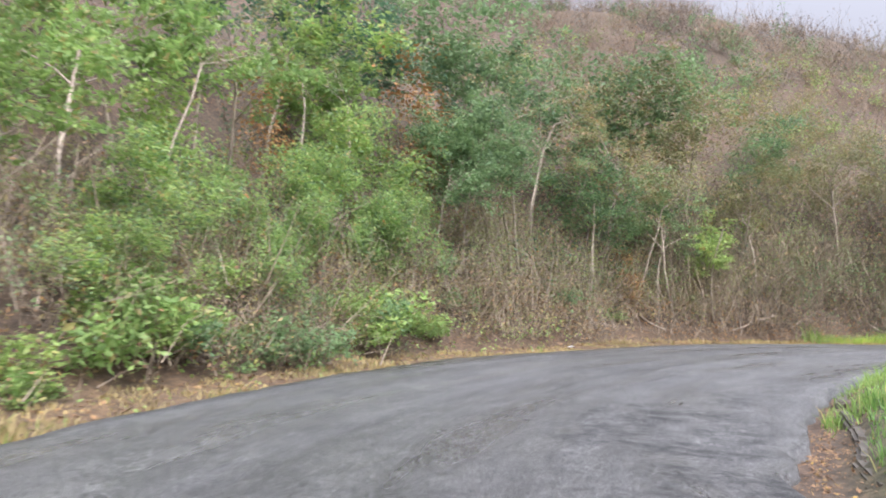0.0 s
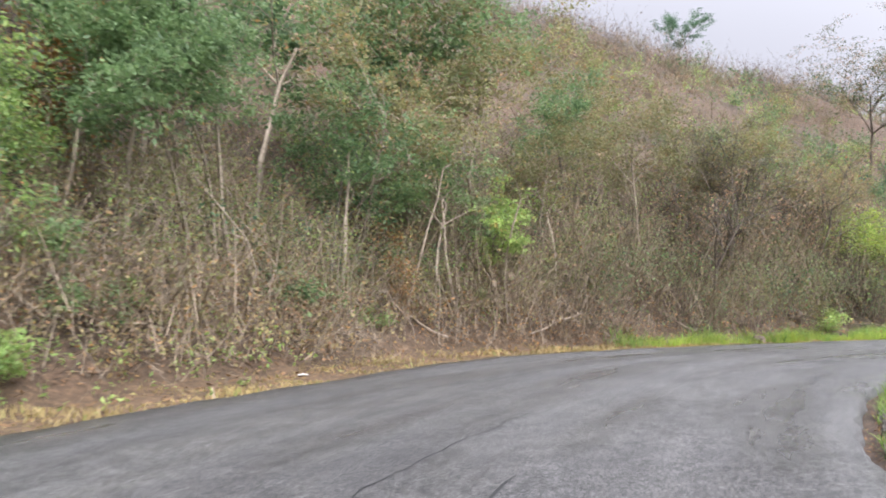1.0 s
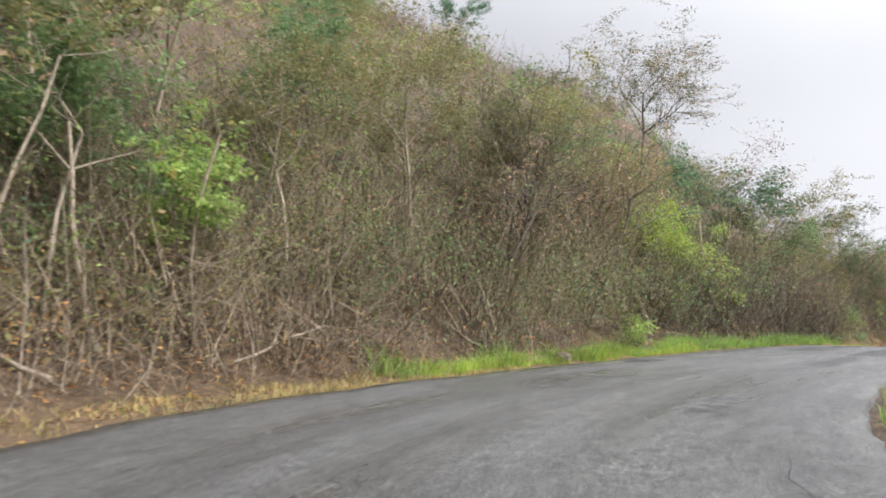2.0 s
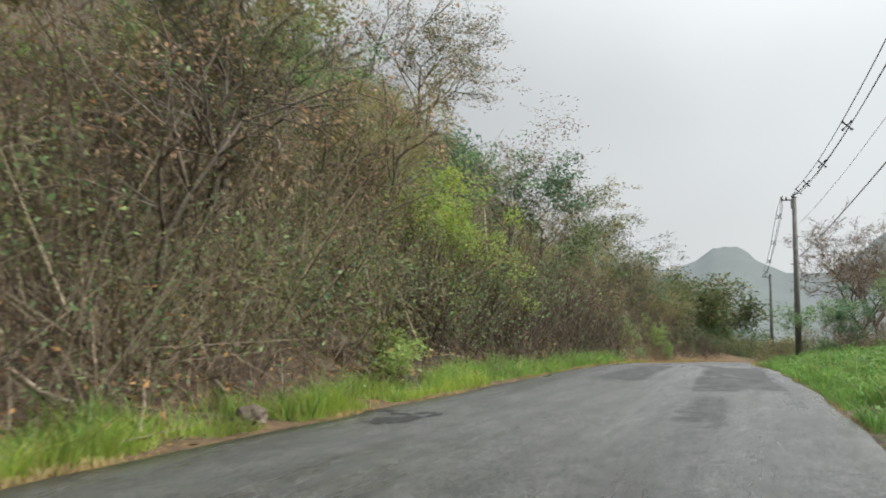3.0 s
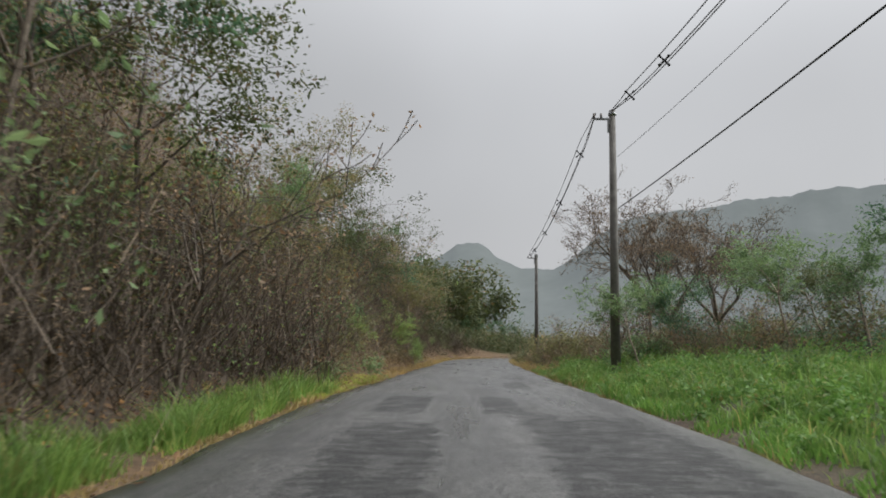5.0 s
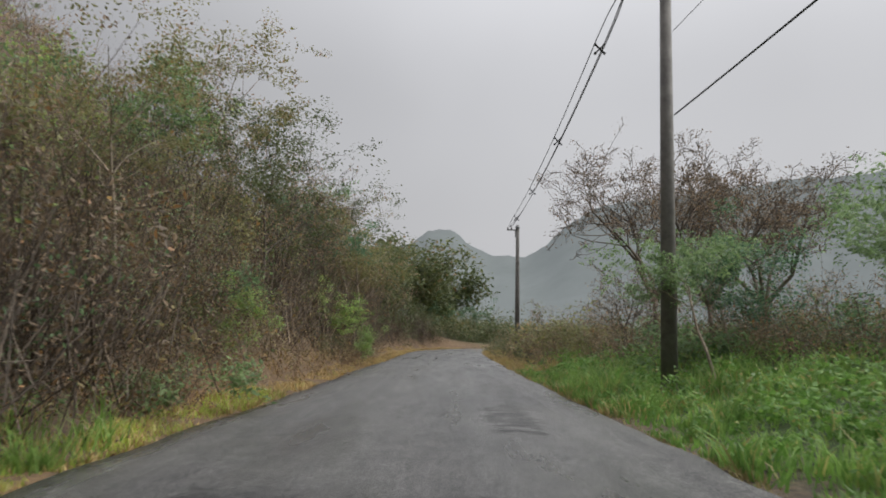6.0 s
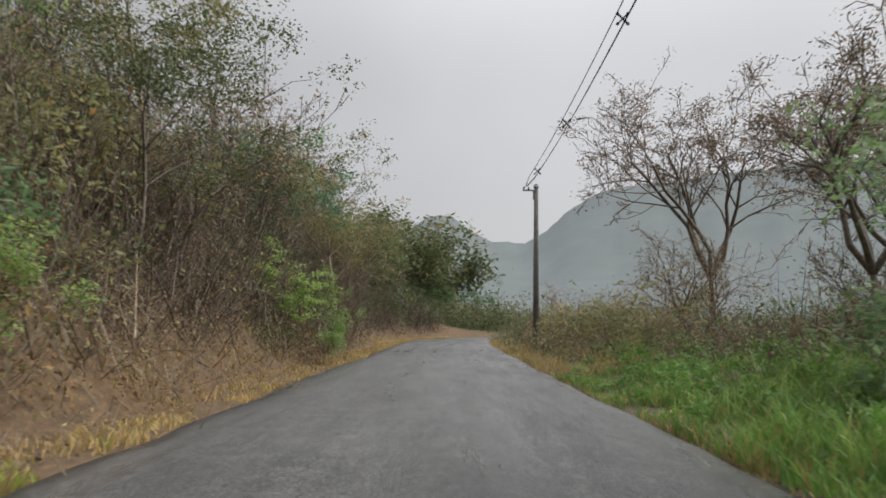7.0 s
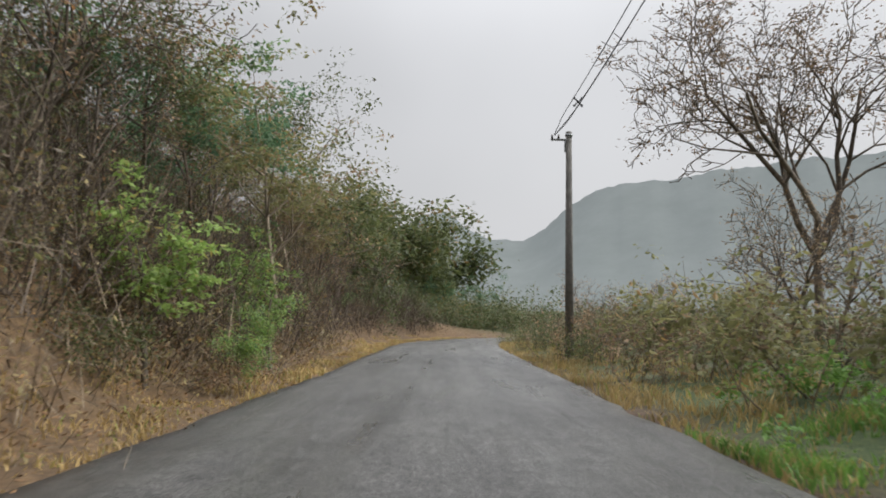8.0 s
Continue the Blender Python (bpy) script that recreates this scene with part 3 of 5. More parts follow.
def build_mountains():
    """Far ridge: a small peak, a saddle and a long high shoulder."""
    rng = np.random.default_rng(11)
    na, nr = 260, 14
    bearing = np.radians(np.linspace(40, 150, na))
    deg = np.degrees(bearing)
    h = 0.054 + 0.044 * np.exp(-((deg - 75.3) / 2.6) ** 2) + 0.016 * np.exp(-((deg - 70) / 4.0) ** 2)
    h += 0.080 * smooth(80.3, 88.3, deg) + 0.024 * smooth(86, 103, deg) - 0.03 * smooth(112, 140, deg) + 0.008 * np.exp(-((deg - 80.5) / 1.6) ** 2)
    rough = np.zeros(na)
    for f, amp in ((9, .0016), (23, .0011), (61, .0007), (117, .0006)):
        rough += amp * np.sin(deg * f / 8.0 + rng.uniform(0, 6))
    rough += rng.normal(0, 0.0004, na)
    v = []
    for i in range(nr):
        t = i / (nr - 1)
        dist = 470 + 330 * t
        for j in range(na):
            top = (h[j] + rough[j]) * 800
            fold = 1 + 0.05 * math.sin(deg[j] * 1.3 + 5 * t) * (1 - t)
            z = -24 + (top + 24) * (t ** 1.5) * fold
            v.append((40 + dist * math.sin(bearing[j]), 29 + dist * math.cos(bearing[j]), z + 1.2 * t))
    i, j = np.meshgrid(np.arange(nr - 1), np.arange(na - 1), indexing="ij")
    a = (i * na + j).ravel()
    f = np.stack([a, a + 1, a + na + 1, a + na], 1)
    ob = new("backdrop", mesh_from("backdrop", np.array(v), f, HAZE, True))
    return tagged(ob, "wooded mountain ridge behind the valley in painted haze", "mountain", kind="structure")


build_ground()
road = build_road()
build_mountains()


# ---- plants ----
def grow(rng, base, direction, length, radius, level, levels, out, tips, wander=0.25, up=0.08, kids=(2, 4), spread=0.7, shrink=0.62, first=1):
    """A branch of a few bent segments that carries smaller branches."""
    n = 5 if level == 0 else 3 if level == 1 else 2
    p, d = np.array(base, float), np.array(direction, float)
    d /= np.linalg.norm(d)
    for i in range(n):
        q = p + d * length / n
        r0, r1 = radius * (1 - 0.6 * i / n), radius * (1 - 0.6 * (i + 1) / n)
        out.append((*p, r0, *q, r1))
        if level + 1 < levels and (level > 0 or i >= first):
            for _ in range(rng.integers(*kids)):
                side = rng.normal(size=3)
                side -= d * side.dot(d)
                side /= np.linalg.norm(side) + 1e-9
                k = d * (1 - spread * 0.6) + side * spread + np.array([0, 0, up])
                grow(rng, q, k, length * shrink * rng.uniform(0.6, 1.1), r1 * 0.6, level + 1, levels, out, tips, wander, up, kids, spread, shrink, first)
        if level >= levels - 2 or i == n - 1:
            tips.append((*q, level))
        p = q
        d = d + rng.normal(0, wander, 3) + np.array([0, 0, up])
        d /= np.linalg.norm(d)


def cloud(rng, centres, per, spread):
    c = np.repeat(np.asarray(centres)[:, :3], per, axis=0)
    return c + np.clip(rng.normal(0, 1, c.shape), -1.5, 1.5) * spread


def plant(name, label, category, wood, wood_mat, leaf_sets, sides=4, thin=0.0):
    """A plant as one thing: each stem a part, and one crown for each kind of leaf."""
    root = new(name)
    tagged(root, label, category)
    for stem in wood:
        v, f = tubes(stem, sides, thin)
        part_mesh("trunk" if category == "tree" else "stem", mesh_from("wood", v, f, wood_mat, True), root)
    for pts, size, aspect, flat, mat, rng in leaf_sets:
        if len(pts):
            v, f = leaves(pts, size, rng, aspect, flat)
            part_mesh("crown" if category == "tree" else "foliage", mesh_from("leaf", v, f, mat), root)
    return root


def leafy_tree(seed, height, mat, label, per=9, size=0.22, spread=0.30, lean=(0.1, 0, 1), levels=4, wood=BARK, dry=0, radius=0.09, pad=0.4, kids=(1, 3), first=2):
    """Forked limbs with flat pads of leaves at the ends."""
    rng = np.random.default_rng(seed)
    out, tips = [], []
    grow(rng, (0, 0, -0.3), lean, height * 0.62, radius, 0, levels, out, tips, 0.12, 0.06, kids, 0.75, 0.60, first)
    out = [s for s in out if s[3] > 0.0065]
    tips = np.array([t for t in tips if t[3] >= levels - 2])
    size_of = np.array([spread, spread, spread * pad])
    sets = [(cloud(rng, tips, per, size_of), size, 0.5, 0.5, mat, rng)]
    if dry:
        some = tips[rng.random(len(tips)) < dry]
        sets.append((cloud(rng, some, per, size_of), size * 0.9, 0.5, 0.3, LEAF_DRY, rng))
    return plant("tree", label, "tree", [out], wood, sets, 3, 0.008)


def bare_tree(seed, height, label, leaves_per=2, mat=LEAF_OLIVE, radius=0.13, levels=5, forks=3, kids=(1, 3), thin=0.012, leaf=0.13):
    rng = np.random.default_rng(seed)
    stems, tips = [], []
    for k in range(forks):
        out = []
        a = k * 6.28 / forks + rng.uniform(0, 1.2)
        grow(rng, (0.12 * math.cos(a), 0.12 * math.sin(a), -0.4), (0.30 * math.cos(a), 0.30 * math.sin(a), 1), height * 0.52, radius, 0, levels, out, tips, 0.13, 0.09, kids, 0.72, 0.58)
        stems.append(out)
    ends = np.array([t for t in tips if t[3] >= levels - 1])
    sets = [(cloud(rng, ends, leaves_per, 0.10), leaf, 0.5, 0.3, mat, rng)]
    return plant("tree", label, "tree", stems, BARK, sets, 3, thin)


def spreading_tree(seed, height, label):
    """Thick limbs that part low, curve outwards and fray into a flat crown of twigs."""
    rng = np.random.default_rng(seed)
    stems, tips = [], []
    out = []
    grow(rng, (0, 0, -0.4), (0.06, 0.03, 1), height * 0.30, 0.19, 0, 1, out, [], 0.06)
    stems.append(out)
    top = np.array(out[-1][4:7])
    for k in range(5):
        out = []
        a = k * 6.28 / 5 + rng.uniform(-0.4, 0.4)
        lean = rng.uniform(0.45, 0.85)
        grow(rng, top, (lean * math.cos(a), lean * math.sin(a), 1), height * rng.uniform(0.42, 0.56), 0.095, 0, 5, out, tips, 0.17, 0.05, (1, 3), 0.66, 0.55, 1)
        stems.append(out)
    ends = np.array([t for t in tips if t[3] >= 3 and t[2] > height * 0.5])
    sets = [(cloud(rng, ends, 3, [0.2, 0.2, 0.08]), 0.10, 0.45, 0.5, LEAF_WET_DIM, rng)]
    return plant("tree", label, "tree", stems, BARK, sets, 5, 0.011)


def dry_shrub(seed, height, label, stems=8, leaf=LEAF_DRY, per=1, spread=0.9, size=0.10, droop=0.5, wood_mat=TWIG):
    """Thin stems that arch and fork, with a few withered leaves."""
    rng = np.random.default_rng(seed)
    wood, tips = [], []
    for _ in range(stems):
        out = []
        a, r = rng.uniform(0, 6.28), spread * math.sqrt(rng.random())
        h = height * rng.uniform(0.55, 1.1)
        grow(rng, (r * math.cos(a), r * math.sin(a), -0.2), (rng.normal(0, droop), rng.normal(0, droop), 1), h * 0.8, rng.uniform(0.009, 0.022), 0, 3, out, tips, 0.24, -0.02, (0, 3), 0.75, 0.5)
        wood.append(out)
    tips = np.array(tips)
    sets = [(cloud(rng, tips, per, 0.16), size, 0.5, 0.3, leaf, rng)]
    return plant("shrub", label, "shrub", wood, wood_mat, sets, 3)


def leafy_shrub(seed, height, mat, label, stems=6, per=7, size=0.15, spread=0.8):
    rng = np.random.default_rng(seed)
    wood, tips = [], []
    for _ in range(stems):
        out = []
        a, r = rng.uniform(0, 6.28), spread * 0.5 * math.sqrt(rng.random())
        grow(rng, (r * math.cos(a), r * math.sin(a), -0.2), (0.5 * math.cos(a) + rng.normal(0, 0.2), 0.5 * math.sin(a) + rng.normal(0, 0.2), 1), height * rng.uniform(0.5, 0.85), 0.016, 0, 3, out, tips, 0.2, 0.04, (0, 3), 0.75, 0.55)
        wood.append(out)
    tips = np.array(tips)
    sets = [(cloud(rng, tips, per, [0.17, 0.17, 0.10]), size, 0.5, 0.55, mat, rng)]
    return plant("shrub", label, "shrub", wood, TWIG, sets, 3)


def vine_mound(seed, height, mat, label, n=2600, size=0.115, spread=1.1, second=None, lobes_n=22):
    """A climber spilling over dead stems: leaf sheets that hang in lobes."""
    rng = np.random.default_rng(seed)
    wood, tips = [], []
    for _ in range(5):
        out = []
        a, r = rng.uniform(0, 6.28), spread * 0.7 * math.sqrt(rng.random())
        grow(rng, (r * math.cos(a), r * math.sin(a), -0.2), (rng.normal(0, 0.2), rng.normal(0, 0.2), 1), height * 0.7, 0.02, 0, 3, out, tips, 0.2, 0.0, (0, 3), 0.7, 0.45)
        wood.append(out)
    lobes = rng.normal(size=(lobes_n, 3)) * [spread * 0.6, spread * 0.6, height * 0.2] + [0, 0, height * 0.66]
    wide = rng.uniform(0.22, 0.5, lobes_n)
    pick = rng.integers(0, lobes_n, n)
    d = rng.normal(size=(n, 3))
    d /= np.linalg.norm(d, axis=1, keepdims=True)
    pts = lobes[pick] + d * (wide[pick] * rng.uniform(0.6, 1.25, n))[:, None] * [[1, 1, 0.6]]
    pts[:, 2] -= rng.exponential(0.16, n)
    pts = pts[pts[:, 2] > 0.05]
    sets = [(pts, size, 0.6, 0.6, mat, rng)]
    if second is not None:
        sets.append((pts[: len(pts) // 4] + rng.normal(0, 0.15, (len(pts) // 4, 3)), size, 0.6, 0.4, second, rng))
    return plant("climber", label, "climber", wood, TWIG, sets, 3)


def place(proto, x, y, turn=0.0, scale=1.0, tilt=0.0, sink=0.0):
    """A copy of a plant standing on the ground."""
    m = pose(x, y, ground_at(x, y) - sink, 0, tilt, turn) @ Matrix.Scale(scale, 4)
    made = copy_thing(proto, m)
    made.matrix_basis = m
    return made


def by_road(s_x, out, side=1):
    """Place out metres past the road's edge, abeam of the point of the road with that x."""
    k = int(np.argmin(np.abs(ROAD[:, 0] - s_x)))
    p = ROAD[k, :2] + LEFT[k] * side * (ROAD[k, 2] + out)
    return float(p[0]), float(p[1])


GREEN_TREE = [leafy_tree(21, 7.0, LEAF_GREEN, "slender pale-stemmed tree with a green crown", 15, 0.16, 0.18, kids=(1, 4), first=3, wood=BARK_PALE),
              leafy_tree(22, 6.5, LEAF_GREEN, "green-leaved tree leaning over the bank", 13, 0.14, 0.18, (0.3, 0.1, 1), kids=(1, 4)),
              leafy_tree(23, 7.5, LEAF_OLIVE, "thin tree with yellowish olive leaves on the slope", 11, 0.12, 0.18, dry=0.15, wood=BARK_PALE, kids=(1, 4))]
DARK_TREE = [leafy_tree(31, 6.5, LEAF_DARK, "dense dark-green tree by the roadside", 22, 0.14, 0.19, kids=(1, 4)),
             leafy_tree(32, 8.0, LEAF_DARK, "tall dark-green tree at the edge of the wood", 16, 0.19, 0.25, kids=(1, 4))]
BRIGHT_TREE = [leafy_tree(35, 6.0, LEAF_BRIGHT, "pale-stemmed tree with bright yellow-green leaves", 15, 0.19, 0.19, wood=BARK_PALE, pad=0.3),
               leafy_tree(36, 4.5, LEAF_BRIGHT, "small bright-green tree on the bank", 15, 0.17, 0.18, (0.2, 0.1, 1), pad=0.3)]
ROUND_TREE = [leafy_tree(24, 6.0, LEAF_GREEN, "light-green roadside tree with a spreading crown", 16, 0.15, 0.18, kids=(2, 4), first=3, wood=BARK_PALE, pad=0.35)]
FAR_TREE = [leafy_tree(38, 8.0, LEAF_DEEP, "broad dull-green tree at the far bend", 18, 0.42, 0.62, kids=(2, 4), pad=0.7, levels=3, first=1)]
UMBRELLA_TREE = [leafy_tree(45, 9.0, LEAF_DEEP, "wide-crowned tree with thin brownish leaves on the ridge", 13, 0.10, 0.24, (0.02, 0, 1), pad=0.2, kids=(2, 4), radius=0.13, first=2, dry=0.4)]
BARE_TREE = [bare_tree(41, 8.5, "nearly leafless dry-season tree with fine twigs", 2, LEAF_OLIVE, 0.13, 5, 3, (1, 4), 0.009, 0.085),
             bare_tree(42, 7.0, "bare grey tree with a wide twiggy crown", 2, LEAF_DRY, 0.1, 4, 2, (1, 4), 0.010, 0.10)]
DRY_SHRUB = [dry_shrub(51, 2.2, "dry brown thicket of arching stems", 6),
             dry_shrub(52, 3.0, "tall grey-brown thicket with withered leaves", 7, LEAF_DRY, 2),
             dry_shrub(53, 1.8, "brown scrub with a few olive leaves", 7, LEAF_OLIVE, 2),
             dry_shrub(54, 3.4, "tangled dry stems with sparse green leaves", 7, LEAF_GREEN, 3, 1.1, 0.085)]
LEAFY_SHRUB = [leafy_shrub(61, 2.0, LEAF_GREEN, "leafy green shrub on the bank", 5, 8),
               leafy_shrub(62, 1.1, LEAF_BRIGHT, "low bright-green shrub at the verge", 5, 6, 0.13, 0.6),
               leafy_shrub(63, 2.6, LEAF_OLIVE, "olive-green shrub among dry stems", 5, 5, 0.15, 0.9)]
WET_SHRUB = [dry_shrub(51, 2.4, "dark wet thicket of arching stems", 7, LEAF_WET_DIM, 2, wood_mat=TWIG_WET_DIM),
             dry_shrub(52, 3.2, "tall brown thicket with wet withered leaves", 8, LEAF_WET_DIM, 3, wood_mat=TWIG_WET_DIM),
             dry_shrub(53, 2.0, "brown scrub with dull olive leaves", 7, LEAF_DEEP, 4, wood_mat=TWIG_WET_DIM),
             dry_shrub(54, 3.6, "tangled dark stems with sparse green leaves", 7, LEAF_GREEN, 3, 1.1, 0.085, wood_mat=TWIG_WET_DIM)]
DULL_TREE = [leafy_tree(25, 7.0, LEAF_DEEP, "thin dull-green tree on the wet bank", 13, 0.115, 0.22, (0.15, 0.1, 1), kids=(1, 4)),
             leafy_tree(26, 6.5, LEAF_WET_DIM, "half-withered brown tree on the bank", 5, 0.09, 0.16, kids=(1, 4), dry=0.15)]
STEM_TREE = [leafy_tree(27, 8.5, LEAF_OLIVE, "tall thin pale trunk with a small high crown", 16, 0.11, 0.2, (0.16, 0.05, 1), 3, BARK_PALE, 0.2, 0.075, 0.4, (1, 4), 4),
             leafy_tree(28, 8.0, LEAF_GREEN, "slender pale trunk leaning out of the undergrowth", 16, 0.11, 0.2, (0.34, 0.1, 1), 3, BARK_PALE, 0, 0.085, 0.4, (1, 4), 4)]
SPREAD_TREE = [spreading_tree(46, 9.5, "sturdy forked tree with a thin wide crown of bare twigs"),
               spreading_tree(48, 8.0, "leafless umbrella-shaped tree beside the fields")]
SAPLING = [dry_shrub(56, 4.2, "slender pale saplings standing in the undergrowth", 6, LEAF_OLIVE, 3, 1.2, 0.085, 0.14, BARK_PALE),
           dry_shrub(57, 5.0, "thin upright dry saplings with a few yellow leaves", 5, LEAF_BRIGHT, 2, 1.3, 0.08, 0.10, BARK_PALE)]
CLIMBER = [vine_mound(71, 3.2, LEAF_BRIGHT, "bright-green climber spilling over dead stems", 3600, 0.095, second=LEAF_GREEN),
           vine_mound(72, 4.0, LEAF_DARK, "dark-green climber covering a dry thicket", 4200, 0.09, second=LEAF_GREEN),
           vine_mound(73, 3.4, LEAF_ORANGE, "withered orange-brown climber hanging in the trees", 800, 0.095, 0.35),
           vine_mound(74, 3.6, LEAF_LIME, "lime-green climber hanging over the verge", 2800, 0.10, second=LEAF_BRIGHT)]
PROTOTYPES = WET_SHRUB + DULL_TREE + STEM_TREE + SPREAD_TREE + ROUND_TREE + UMBRELLA_TREE + GREEN_TREE + DARK_TREE + BRIGHT_TREE + FAR_TREE + BARE_TREE + DRY_SHRUB + LEAFY_SHRUB + SAPLING + CLIMBER

rng = np.random.default_rng(100)


def scatter(protos, x0, x1, out0, out1, count, lo=0.8, hi=1.2, side=1):
    for _ in range(count):
        x, y = by_road(rng.uniform(x0, x1), rng.uniform(out0, out1), side)
        place(protos[rng.integers(len(protos))], x, y, rng.uniform(0, 360), rng.uniform(lo, hi), rng.normal(0, 5))


def spot(proto, x, y, scale=1.0, turn=0.0, tilt=0.0):
    return place(proto, x, y, turn, scale, tilt)


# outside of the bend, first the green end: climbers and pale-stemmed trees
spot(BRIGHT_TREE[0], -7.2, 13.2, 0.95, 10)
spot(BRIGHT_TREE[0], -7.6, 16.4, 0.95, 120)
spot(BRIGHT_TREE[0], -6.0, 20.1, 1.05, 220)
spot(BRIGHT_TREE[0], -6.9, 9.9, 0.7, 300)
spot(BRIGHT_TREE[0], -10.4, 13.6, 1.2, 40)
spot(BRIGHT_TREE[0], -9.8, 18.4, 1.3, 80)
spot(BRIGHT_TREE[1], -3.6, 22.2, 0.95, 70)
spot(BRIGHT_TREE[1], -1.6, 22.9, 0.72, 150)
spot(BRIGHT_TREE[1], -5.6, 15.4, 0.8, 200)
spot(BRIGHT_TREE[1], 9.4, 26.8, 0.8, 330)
spot(CLIMBER[0], -5.2, 11.6, 0.85, 10)
spot(CLIMBER[0], -4.3, 15.0, 0.85, 200)
spot(CLIMBER[0], -3.6, 17.8, 1.0, 120)
spot(CLIMBER[0], -2.2, 19.2, 1.0, 260)
spot(CLIMBER[0], -3.6, 20.4, 1.25, 20)
spot(CLIMBER[0], -1.2, 21.0, 0.95, 310)
spot(CLIMBER[2], -0.5, 23.0, 1.6, 0)
spot(CLIMBER[2], -0.9, 24.4, 1.9, 70)
spot(CLIMBER[2], -4.6, 18.6, 1.1, 90)
spot(CLIMBER[2], 6.4, 24.6, 0.75, 60)
spot(GREEN_TREE[0], 3.1, 26.8, 1.38, 30)
spot(ROUND_TREE[0], 1.7, 23.9, 0.9, 200)
spot(BRIGHT_TREE[0], -2.8, 24.4, 1.2, 100)
spot(GREEN_TREE[0], 0.4, 28.0, 1.25, 260)
spot(GREEN_TREE[0], 5.2, 29.8, 1.2, 330)
spot(BRIGHT_TREE[0], -5.8, 23.0, 1.2, 300)
spot(GREEN_TREE[1], 4.6, 25.0, 0.8, 10)
spot(GREEN_TREE[1], 14.5, 31.4, 0.95, 140)
spot(GREEN_TREE[2], 7.3, 28.1, 1.2, 45, 8)
spot(GREEN_TREE[2], 10.3, 30.3, 1.1, 200)
spot(GREEN_TREE[2], 5.6, 26.4, 0.95, 290, 14)
spot(GREEN_TREE[2], 17.1, 31.5, 0.75, 60)
spot(GREEN_TREE[2], 12.4, 29.4, 0.7, 160)
spot(ROUND_TREE[0], 7.6, 25.9, 0.9, 60)
spot(ROUND_TREE[0], -0.4, 21.6, 0.75, 320)
spot(DARK_TREE[1], -5.0, 26.5, 0.85, 270)
spot(DARK_TREE[1], -2.3, 29.9, 0.85, 170)
spot(DARK_TREE[1], -9.0, 22.0, 1.0, 20)
spot(DARK_TREE[0], 1.6, 30.2, 1.0, 120)
spot(SAPLING[0], 2.4, 22.6, 0.9, 0)
spot(SAPLING[1], 4.0, 23.4, 0.85, 90)
spot(SAPLING[0], 6.0, 24.4, 0.8, 180)
spot(SAPLING[1], 7.6, 25.2, 0.8, 30)
spot(SAPLING[0], 0.2, 21.4, 0.9, 120)
spot(SAPLING[1], 10.4, 26.6, 0.7, 250)
scatter(LEAFY_SHRUB[:2], -3, 4, 0.9, 2.6, 18, 0.4, 0.8)
scatter(LEAFY_SHRUB[:2], 2, 12, 2.2, 4.2, 9, 0.4, 0.75)
scatter(LEAFY_SHRUB[:2] + CLIMBER[:1], -2, 4, 2.6, 5.0, 9, 0.55, 0.9)
# along the straight
spot(CLIMBER[3], 31.2, 31.9, 0.85, 40)
spot(CLIMBER[3], 29.6, 31.9, 0.95, 150)
spot(CLIMBER[3], 27.8, 31.6, 1.05, 230)
spot(STEM_TREE[1], 33.4, 32.6, 0.9, 100)
spot(DARK_TREE[0], 38.4, 35.3, 1.1, 20)
spot(DULL_TREE[1], 37.4, 35.2, 1.15, 0)
spot(DULL_TREE[0], 40.6, 35.2, 1.0, 160)
spot(BARE_TREE[1], 39.5, 33.6, 0.85, 0)
spot(UMBRELLA_TREE[0], 43.8, 44.9, 1.15, 0)
spot(BARE_TREE[1], 46.8, 44.2, 0.8, 80)
spot(BARE_TREE[1], 49.6, 44.6, 0.7, 10)
spot(DARK_TREE[0], 41.5, 61.0, 0.85, 0)
spot(CLIMBER[0], 53.4, 37.0, 0.6, 0)
spot(GREEN_TREE[2], 66.0, 44.6, 1.25, 20)
spot(DULL_TREE[0], 72.0, 45.6, 1.4, 70)
spot(GREEN_TREE[1], 78.0, 46.4, 1.25, 130)
spot(DULL_TREE[0], 85.0, 47.8, 1.35, 250)
spot(GREEN_TREE[2], 50.6, 37.6, 0.75, 60)
spot(DULL_TREE[0], 59.5, 39.8, 0.8, 250)
spot(GREEN_TREE[2], 73.4, 41.9, 1.1, -75)
spot(DULL_TREE[0], 70.4, 43.0, 0.95, 10)
spot(BARE_TREE[1], 67.5, 43.6, 1.15, 60)
spot(BRIGHT_TREE[1], 67.0, 40.4, 0.75, 10)
spot(BARE_TREE[1], 62.0, 40.6, 0.85, 0)
spot(BRIGHT_TREE[1], 72.6, 41.2, 0.7, 100)
spot(CLIMBER[0], 68.8, 39.7, 0.5, 40)
spot(DARK_TREE[0], 72.2, 43.0, 1.05, 40)
spot(GREEN_TREE[1], 56.2, 40.6, 0.85, 75)
spot(LEAFY_SHRUB[0], 49.0, 35.2, 0.7, 0)
spot(LEAFY_SHRUB[1], 23.6, 29.2, 0.9, 0)
for x, y, s in ((119, 54, 1.25), (124, 54, 1.45), (130, 54.5, 1.5), (136, 52.5, 1.45), (113, 54.5, 1.1), (107, 53, 0.95), (101, 51.5, 0.9), (96, 50, 0.85)):
    spot(FAR_TREE[0], x, y, s, x * 40)
for x, y, s in ((90, 48.6, 1.0), (94, 49, 0.9), (99, 50.2, 1.0), (104, 51.5, 0.95), (110, 52.5, 1.0)):
    spot(DULL_TREE[0] if x % 2 else BARE_TREE[1], x, y, s, x * 70)

